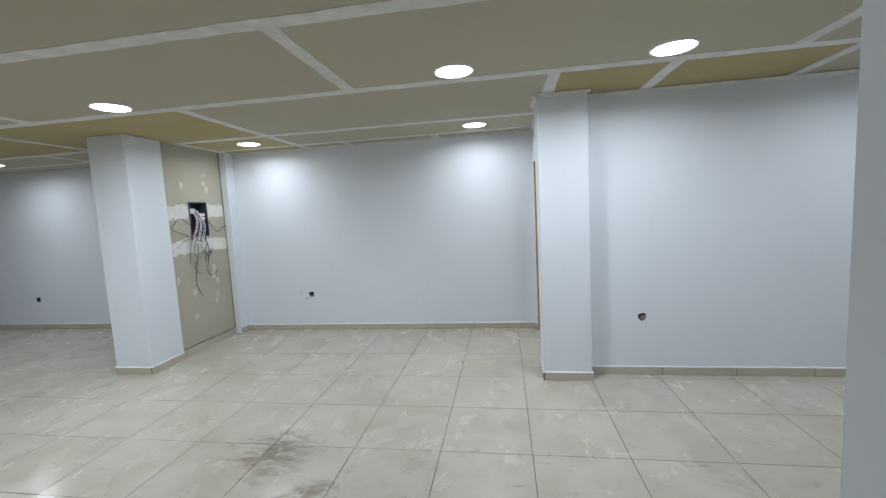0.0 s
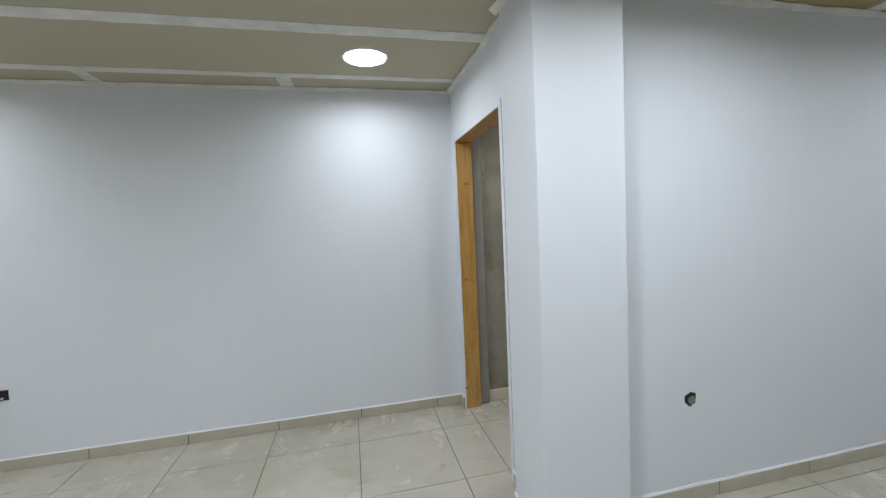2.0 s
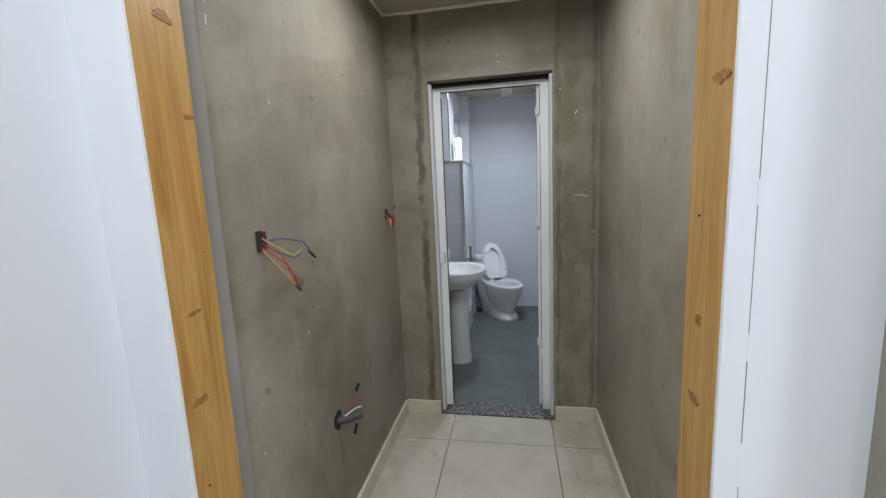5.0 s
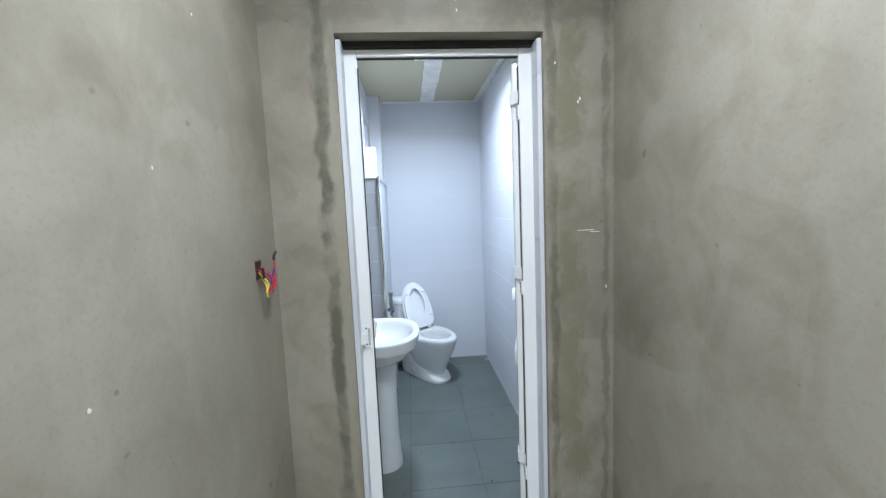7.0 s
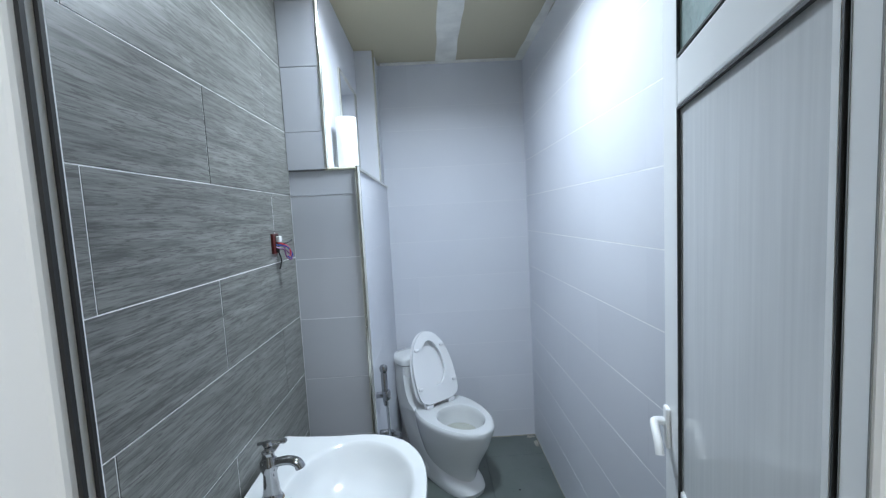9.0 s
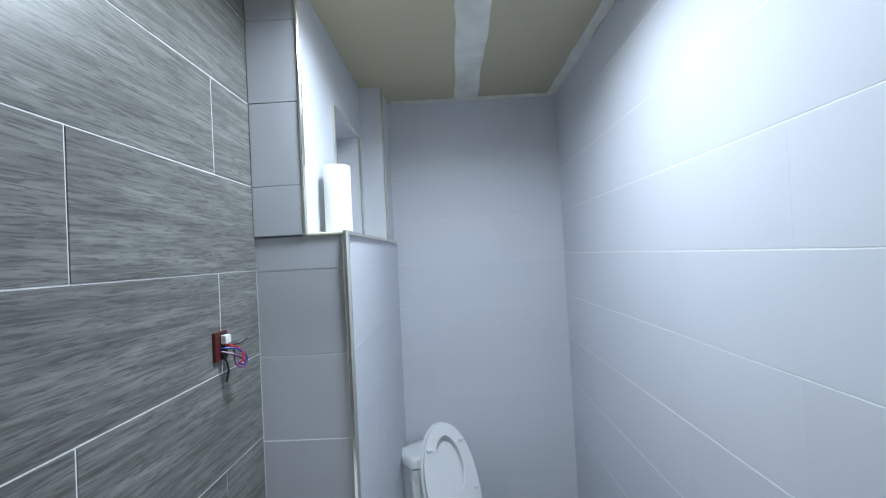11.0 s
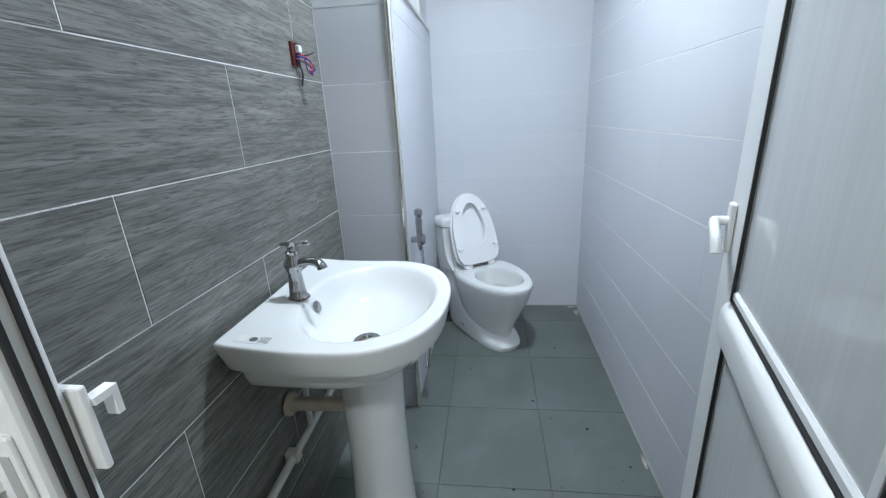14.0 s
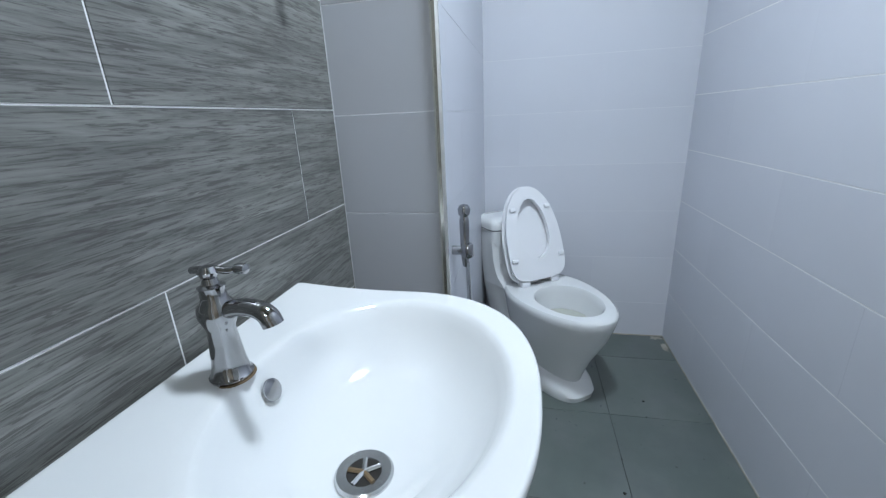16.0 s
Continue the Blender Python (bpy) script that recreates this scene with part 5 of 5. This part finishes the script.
part("tank", bridge(bmesh.new(), [rounded(0.085, 0.149, -0.212, 0.55), rounded(0.086, 0.151, -0.212, 0.614)]), CERAMIC, toilet, smooth=True)
part("tank_seam", bridge(bmesh.new(), [rounded(0.083, 0.148, -0.212, 0.612), rounded(0.083, 0.148, -0.212, 0.620)]), INK, toilet, "dark seam under the tank lid")
part("tank_lid", bridge(bmesh.new(), [rounded(0.085, 0.150, -0.212, 0.618), rounded(0.089, 0.155, -0.212, 0.621), rounded(0.089, 0.155, -0.212, 0.644), rounded(0.085, 0.150, -0.212, 0.658), rounded(0.070, 0.136, -0.212, 0.668), rounded(0.04, 0.10, -0.212, 0.671)]), CERAMIC, toilet, "ceramic tank lid", True)


def raised(bm, lean, x):
    """Stands a flat plate (x along its length) up on the hinge line."""
    bmesh.ops.rotate(bm, matrix=Matrix.Rotation(radians(-90 - lean), 3, "Y"), verts=bm.verts)
    bmesh.ops.translate(bm, vec=(x, 0, R + 0.022), verts=bm.verts)
    return bm


def plate_ring(z, grow=0.0):
    """A seat outline: square at the hinge end, egg-shaped at the other."""
    pts = []
    for i in range(40):
        a = 2 * math.pi * i / 40
        c, q = math.cos(a), math.sin(a)
        p = 2.1 if c > 0 else 4.2
        x = math.copysign(abs(c) ** (2 / p), c) * (0.272 + grow if c > 0 else 0.140 + grow)
        pts.append((0.130 + x, math.copysign(abs(q) ** (2 / p), q) * (0.141 + grow), z))
    return pts


lid = bridge(bmesh.new(), [plate_ring(0.0, 0.003), [(0.004 + 0.985 * x, 0.985 * y, 0.010) for x, y, _ in plate_ring(0)], [(0.01 + 0.95 * x, 0.95 * y, 0.014) for x, y, _ in plate_ring(0)]])
part("lid", raised(lid, 20, -0.006), SEAT, toilet, "raised white plastic lid", True)
outer, inner = [(0.004 + 0.985 * x, 0.985 * y, 0) for x, y, _ in plate_ring(0)], egg(0.085, 0.345, 0.076, 0, cx=0.185)
bm = bmesh.new()
loops = [[bm.verts.new((x, y, z)) for x, y, _ in ring] for ring, z in ((outer, 0.0), (outer, 0.011), (inner, 0.016), (inner, -0.003))]
for a, b in zip(loops, loops[1:] + loops[:1]):
    for i in range(len(a)):
        bm.faces.new((a[i], a[(i + 1) % len(a)], b[(i + 1) % len(a)], b[i]))
bmesh.ops.translate(bm, vec=(0, 0, -0.030), verts=bm.verts)
seat = part("seat", raised(bm, 20, -0.006), SEAT, toilet, "raised white plastic seat ring", True)
for x, y in ((0.09, -0.118), (0.09, 0.118), (0.305, -0.088), (0.305, 0.088)):
    part("bumper", raised(boxed((x - 0.008, y - 0.014, -0.042), (x + 0.008, y + 0.014, -0.026), 0.004), 20, -0.006), SEAT, seat, "small seat bumper", True)
for y in (-0.075, 0.075):
    h = part("seat_hinge", boxed((-0.018, y - 0.022, R - 0.002), (0.022, y + 0.022, R + 0.024), 0.006), SEAT, toilet, "white hinge block", True)
part("hinge_pin", tube([(0.012, -0.07, R + 0.018), (0.012, 0.07, R + 0.018)], 0.004, 8), SCREW, toilet)
# flat near-black disc on the floor behind the toilet foot
stain = thing("floor_dark_disc", "flat dark disc on the floor behind the toilet foot", "stain")
part("dark_disc", lathe([(0.0005, -0.0085), (0.06, -0.0085), (0.075, -0.0098)], (4.56, 4.80, 0), n=20), DARK, stain)

# hand spray on the tiled box
BOX_Y = 4.868
spray = thing("hand_spray", "chrome toilet hand spray on a wall bracket", "hand spray")
SX = 3.822
part("bracket", tube([(SX - 0.005, BOX_Y + 0.001, 0.735), (SX - 0.005, BOX_Y - 0.035, 0.735)], 0.013, 12), CHROME, spray, smooth=True)
part("holder", lathe([(0.014, 0.715), (0.018, 0.72), (0.018, 0.75), (0.014, 0.755)], (SX - 0.005, BOX_Y - 0.042, 0), n=18), CHROME, spray, smooth=True)
part("handle", lathe([(0.007, 0.70), (0.0105, 0.72), (0.013, 0.77), (0.0138, 0.83), (0.0115, 0.845), (0.016, 0.852), (0.0175, 0.866), (0.012, 0.876), (0.002, 0.879)], (SX - 0.005, BOX_Y - 0.036, -0.012), n=18), CHROME, spray, "chrome spray handle", True)
part("hose", tube([(SX - 0.005, BOX_Y - 0.042, 0.70), (SX, BOX_Y - 0.045, 0.55), (SX - 0.02, BOX_Y - 0.050, 0.38), (SX - 0.055, BOX_Y - 0.055, 0.24), (SX - 0.075, BOX_Y - 0.052, 0.175), (SX - 0.070, BOX_Y - 0.044, 0.163), (SX - 0.058, BOX_Y - 0.040, 0.19), (SX - 0.01, BOX_Y - 0.046, 0.34), (SX + 0.02, BOX_Y - 0.050, 0.54)], 0.0065, 8), STEEL, spray, "ribbed steel hose", True)
part("valve", tube([(SX + 0.02, BOX_Y + 0.001, 0.555), (SX + 0.02, BOX_Y - 0.055, 0.555)], 0.013, 12), CHROME, spray, smooth=True)
part("valve_lever", tube([(SX + 0.02, BOX_Y - 0.05, 0.558), (SX - 0.01, BOX_Y - 0.075, 0.562), (SX - 0.02, BOX_Y - 0.095, 0.564)], 0.008, 10), CHROME, spray, smooth=True)
part("valve_outlet", tube([(SX + 0.03, BOX_Y - 0.05, 0.555), (SX + 0.045, BOX_Y - 0.05, 0.50)], 0.010, 10), CHROME, spray, smooth=True)

# ---- tiled box, ledge and niche ----
BOXX, LEDGE, UP_Y = 3.70, 1.675, 4.975
structure("wall_box_lower", joined(((BOXX + 0.0007, BOX_Y + 0.0008, -0.01), (4.735, 5.135, LEDGE - 0.004))), SOFT_GROUT, "tiled pipe box in the bathroom corner", "wall")
NX0, NX1, NZ1 = 4.03, 4.42, 2.16
structure("wall_box_upper", joined(((BOXX, UP_Y + 0.006, LEDGE), (NX0, 5.135, BATH_CEIL)), ((NX0, UP_Y + 0.006, NZ1), (NX1, 5.135, BATH_CEIL)), ((NX1, UP_Y + 0.006, LEDGE), (4.735, 5.135, BATH_CEIL)), ((NX0, 5.10, LEDGE), (NX1, 5.135, NZ1))), PALE_TILE, "upper pipe box with an open niche", "wall")
structure("wall_box_pilaster", joined(((4.50, BOX_Y + 0.012, LEDGE), (4.735, UP_Y + 0.006, BATH_CEIL))), PALE_TILE, "narrow tiled strip beside the niche", "wall")
structure("ledge", boxed((BOXX - 0.006, BOX_Y, LEDGE - 0.004), (4.72, UP_Y + 0.01, LEDGE + 0.004), 0.002, 1), CREAM, "cream ledge over the pipe box", "ledge")


def trim(name, pts, r=0.006):
    return structure(name, tube(pts, r, 8, None, 1), POLISHED, "bright steel tile edge trim", "trim")


trim("trim_box_edge", [(BOXX - 0.004, BOX_Y - 0.004, -0.01), (BOXX - 0.004, BOX_Y - 0.004, LEDGE + 0.006)], 0.0105)
trim("trim_ledge_edge", [(BOXX - 0.004, BOX_Y - 0.004, LEDGE + 0.002), (4.72, BOX_Y - 0.004, LEDGE + 0.002)])
trim("trim_upper_edge", [(BOXX - 0.004, UP_Y, LEDGE + 0.004), (BOXX - 0.004, UP_Y, BATH_CEIL)], 0.007)
trim("trim_niche_side", [(NX1, UP_Y, LEDGE + 0.004), (NX1, UP_Y, NZ1)])
trim("trim_niche_top", [(NX0, UP_Y, NZ1), (NX1, UP_Y, NZ1)])
trim("trim_niche_near", [(NX0, UP_Y, LEDGE + 0.004), (NX0, UP_Y, NZ1)])
trim("trim_pilaster", [(4.50, BOX_Y + 0.008, LEDGE + 0.004), (4.50, BOX_Y + 0.008, BATH_CEIL)])

roll = thing("paper_roll", "tall white paper roll standing on the ledge", "paper roll")
part("paper", lathe([(0.012, 0.0), (0.040, 0.0), (0.0415, 0.003), (0.0415, 0.212), (0.040, 0.215), (0.014, 0.215), (0.012, 0.205)], (3.845, 4.922, LEDGE + 0.004), n=28), PAPER, roll, smooth=True)

ws = thing("wall_box", "open red wall box with tangled wires in grey tile", "socket box")
ws.matrix_world = Matrix.Translation((3.507, 5.12, 1.415)) @ Matrix.Scale(0.82, 4) @ Matrix.Translation((-3.507, -5.12, -1.415))
part("box", joined(((3.478, 5.112, 1.375), (3.535, 5.125, 1.455))), RED_BOX, ws)
part("shade", joined(((3.500, 5.110, 1.38), (3.533, 5.1115, 1.45))), DARK, ws)
part("connector", boxed((3.502, 5.095, 1.42), (3.528, 5.112, 1.445), 0.003), WIRE["white"], ws)
wires(ws, [
    ("violet", [(3.50, 5.11, 1.40), (3.52, 5.08, 1.385), (3.55, 5.07, 1.36), (3.54, 5.07, 1.345), (3.52, 5.08, 1.36), (3.53, 5.09, 1.40)]),
    ("blue", [(3.50, 5.11, 1.41), (3.53, 5.08, 1.40), (3.56, 5.07, 1.37), (3.55, 5.07, 1.35), (3.525, 5.075, 1.36)]),
    ("red", [(3.51, 5.11, 1.42), (3.54, 5.08, 1.40), (3.545, 5.07, 1.37), (3.53, 5.08, 1.355)]),
    ("black", [(3.52, 5.11, 1.41), (3.54, 5.08, 1.415), (3.565, 5.07, 1.425)]),
    ("black", [(3.51, 5.11, 1.39), (3.515, 5.10, 1.35), (3.52, 5.11, 1.31)]),
], 0.003)

# ---- laid pieces: floor and wall tiles ----


def tile_mesh(w, d, h, key, mat, bevel=0.0007, cache={}):
    """A tile lying flat, its lower corner at the origin, its face up."""
    k = (round(w, 4), round(d, 4), round(h, 4), key)
    if k not in cache:
        bm = bmesh.new()
        b = bevel
        lo = [(0, 0, 0), (w, 0, 0), (w, d, 0), (0, d, 0)]
        mid = [(0, 0, h - b), (w, 0, h - b), (w, d, h - b), (0, d, h - b)]
        top = [(b, b, h), (w - b, b, h), (w - b, d - b, h), (b, d - b, h)]
        cache[k] = mesh_of(bridge(bm, [lo, mid, top]), key, mat)
    return cache[k]


def lay(parent, name, mesh, m):
    ob = new(name, mesh)
    ob.parent = parent
    ob.matrix_local = m
    return ob


floor_ob = bpy.data.objects["floor"]
rest = bmesh.new()
J, PITCH = 0.0021, 0.588
for i in range(-16, 11):
    for j in range(-9, 6):
        x0, y0 = -0.257 + PITCH * i, 2.443 + PITCH * j
        x1, y1 = x0 + PITCH, y0 + PITCH
        if y0 > 3.7 and x1 > 0.6:
            x1 = 0.6
        elif y1 > 3.7 and x0 > 0.6:
            y1 = 3.9
        elif y1 > 3.7 and x1 > 0.6:
            x1 = 0.6
        y1 = min(y1, 5.28)
        if x1 - x0 < 0.03 or y1 - y0 < 0.03:
            continue
        if -7.5 < x0 < 3.0 and y0 > 0.5:
            mesh = tile_mesh(x1 - x0 - 2 * J, y1 - y0 - 2 * J, 0.008, "floor_tile", FLOOR_TILE)
            lay(floor_ob, "floor_tile", mesh, Matrix.Translation((x0 + J, y0 + J, -0.008 + random.uniform(-0.0004, 0.0003))))
        else:
            box(rest, (x0 + J, y0 + J, -0.008), (x1 - J, y1 - J, 0))
part("distant_floor_tiles", rest, FLOOR_TILE, floor_ob)["kind"] = "stuff"

xs, ys = (0.6, 0.883, 1.467, 2.045, END_X - 0.005), (3.942, 4.21, 4.797, 5.12)
for x0, x1 in zip(xs, xs[1:]):
    for y0, y1 in zip(ys, ys[1:]):
        lay(floor_ob, "floor_tile", tile_mesh(x1 - x0 - 2 * J, y1 - y0 - 2 * J, 0.008, "floor_tile", FLOOR_TILE), Matrix.Translation((x0 + J, y0 + J, -0.008)))

bath_floor = structure("floor_bathroom", joined(((2.436, 3.97, -0.006 - 0.012), (4.74, 5.14, -0.013))), plain("dark_joint", (0.06, 0.065, 0.065), 0.8), "bathroom floor bed under dark grey tiles", "floor")
xs, ys = (2.452, 2.905, 3.305, 3.705, 4.108, 4.51, 4.735), (3.975, 4.342, 4.73, 5.13)
for i, (x0, x1) in enumerate(zip(xs, xs[1:])):
    for y0, y1 in zip(ys, ys[1:]):
        lay(bath_floor, "floor_tile", tile_mesh(x1 - x0 - 0.002, y1 - y0 - 0.002, 0.006, "slate_tile", SLATE, 0.0008), Matrix.Translation((x0 + 0.001, y0 + 0.001, -0.016)))


def wall_tiles(parent, origin, along, normal, length, rows, cuts, name, mat, joint, thick=0.008, upright=None, uneven=0.0006):
    """Courses of tiles on a wall. along: the unit way of a course; cuts: for each course the joints along it."""
    u, n = Vector(along), Vector(normal)
    side = joint if upright is None else upright
    turn = Matrix((u, Vector((0, 0, 1)), n)).transposed()
    flip = u.cross(Vector((0, 0, 1))).dot(n) < 0
    for k, (z0, z1) in enumerate(zip(rows, rows[1:])):
        marks = [0.0] + sorted(c for c in cuts(k) if 0.03 < c < length - 0.03) + [length]
        for a, b in zip(marks, marks[1:]):
            w, d = b - a - 2 * side, z1 - z0 - 2 * joint
            mesh = tile_mesh(w, d, thick, name, mat, 0.0007 if upright is None else 0.00012)
            at = Vector(origin) + u * (a + side) + Vector((0, 0, z0 + joint))
            if flip:
                at = Vector(origin) + u * (b - side) + Vector((0, 0, z0 + joint))
                m = Matrix((-u, Vector((0, 0, 1)), n)).transposed().to_4x4()
            else:
                m = turn.to_4x4()
            m.translation = at + n * random.uniform(-uneven, uneven)
            lay(parent, name, mesh, m)


left_rows = [-0.012, 0.205, 0.437, 0.668, 0.894, 1.121, 1.350, 1.583, 1.816, 2.049, 2.282, BATH_CEIL]
wl = bpy.data.objects["wall_bath_left"]
wall_tiles(wl, (2.436, 5.135, 0), (1, 0, 0), (0, -1, 0), BOXX - 2.436, left_rows, lambda k: [c - 2.436 for c in ((2.792, 3.52) if k % 2 == 0 else (3.153, 3.88))], "wood_grain_tile", WOOD_TILE, 0.0012, 0.0145)

col_rows = [-0.012, 0.175, 0.405, 0.637, 0.870, 1.107, 1.340, 1.578, LEDGE - 0.004]
wb = bpy.data.objects["wall_box_lower"]
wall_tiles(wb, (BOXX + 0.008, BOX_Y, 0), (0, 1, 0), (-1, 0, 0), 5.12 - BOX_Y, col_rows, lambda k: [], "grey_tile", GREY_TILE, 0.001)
wu = bpy.data.objects["wall_box_upper"]
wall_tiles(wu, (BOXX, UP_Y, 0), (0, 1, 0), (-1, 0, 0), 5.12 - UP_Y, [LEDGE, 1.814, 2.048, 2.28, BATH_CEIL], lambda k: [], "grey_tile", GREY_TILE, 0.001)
wall_tiles(wb, (BOXX, BOX_Y + 0.008, 0), (1, 0, 0), (0, -1, 0), 4.735 - BOXX, col_rows, lambda k: [0.35 + 0.33 * (k % 2)], "pale_tile", PALE_TILE, 0.001, upright=0.00005, uneven=0.00008)

right_rows = [-0.012, 0.230, 0.457, 0.684, 0.910, 1.133, 1.357, 1.578, 1.80, 2.025, 2.25, BATH_CEIL]
wr = structure("wall_bath_right", joined(((2.436, 3.965, -0.01), (4.735, 3.9814, BATH_CEIL))), PALE_GROUT, "bathroom side wall behind pale tiles", "wall")
wall_tiles(wr, (2.436, 3.974, 0), (1, 0, 0), (0, 1, 0), 4.735 - 2.436, right_rows, lambda k: [0.50 + 0.36 * (k % 2) + 0.72 * i for i in range(4)], "pale_tile", PALE_TILE, 0.0017, upright=0.00005, uneven=0.00008)
we = bpy.data.objects["wall_bath_end"]
end_rows = [-0.012, 0.172, 0.410, 0.638, 0.856, 1.090, 1.320, 1.555, 1.788, 2.018, 2.16, BATH_CEIL]
wall_tiles(we, (4.735, 3.982, 0), (0, 1, 0), (-1, 0, 0), 5.12 - 3.982, end_rows, lambda k: [0.72 if k % 2 == 0 else 0.36], "pale_tile", PALE_TILE, 0.0008, upright=0.00005, uneven=0.00008)
wd = bpy.data.objects["wall_bath_door"]
reveal_rows = [0.012, 0.19, 0.475, 0.76, 1.045, 1.33, 1.615, 1.90, BD_TOP - 0.012]
for y, n in ((BD_L, -1), (BD_R, 1)):
    wall_tiles(wd, (END_X + 0.02, y, 0), (1, 0, 0), (0, n, 0), FX0 - END_X - 0.02, reveal_rows, lambda k: [], "reveal_tile", PALE_TILE, 0.0006, 0.016)
caulk = structure("trim_bath_floor_joint", joined(((2.475, 3.981, -0.0105), (4.727, 3.985, -0.006)), ((4.722, 3.987, -0.0105), (4.728, 4.86, -0.006))), plain("stained_floor_grout", (0.36, 0.34, 0.29), 0.8, 0, 0.4, 9), "pale grout line round the bathroom floor", "trim")

# mortar smears and crumbs on the bathroom floor
ms = thing("floor_smears", "dried beige mortar smears on the dark floor tiles", "mortar smear")
for x, y, rx, ry in ((2.86, 3.999, 0.10, 0.016), (2.97, 4.000, 0.07, 0.020), (2.78, 4.010, 0.06, 0.022), (3.12, 3.996, 0.06, 0.010), (3.45, 3.994, 0.03, 0.007), (4.62, 4.002, 0.04, 0.014), (4.705, 4.02, 0.014, 0.03)):
    ring = []
    for i in range(22):
        a = 2 * math.pi * i / 22
        r = 1 + 0.9 * noise.noise(Vector((2.2 * math.cos(a) + x * 9, 2.2 * math.sin(a), y)))
        ring.append((x + rx * r * math.cos(a), max(3.986, y + ry * r * math.sin(a))))
    top = -0.0094 - 0.0001 * (int(x * 100) % 4)
    part("smear", bridge(bmesh.new(), [[(*p, -0.0101) for p in ring], [(*p, top) for p in ring]]), caulk.data.materials[0], ms)
cr = thing("floor_crumbs", "small dark mortar crumbs on the bathroom floor", "crumbs")
for x, y in ((3.42, 4.05), (3.05, 4.12), (3.30, 4.47), (3.76, 4.36), (2.92, 4.30), (3.60, 4.16), (4.2, 4.2), (2.70, 4.45)):
    r = random.uniform(0.003, 0.0055)
    part("crumb", lathe([(r, -0.0102), (r * 1.1, -0.0085), (r * 0.5, -0.0065), (0.0004, -0.006)], (x, y, 0), n=7), DARK, cr)
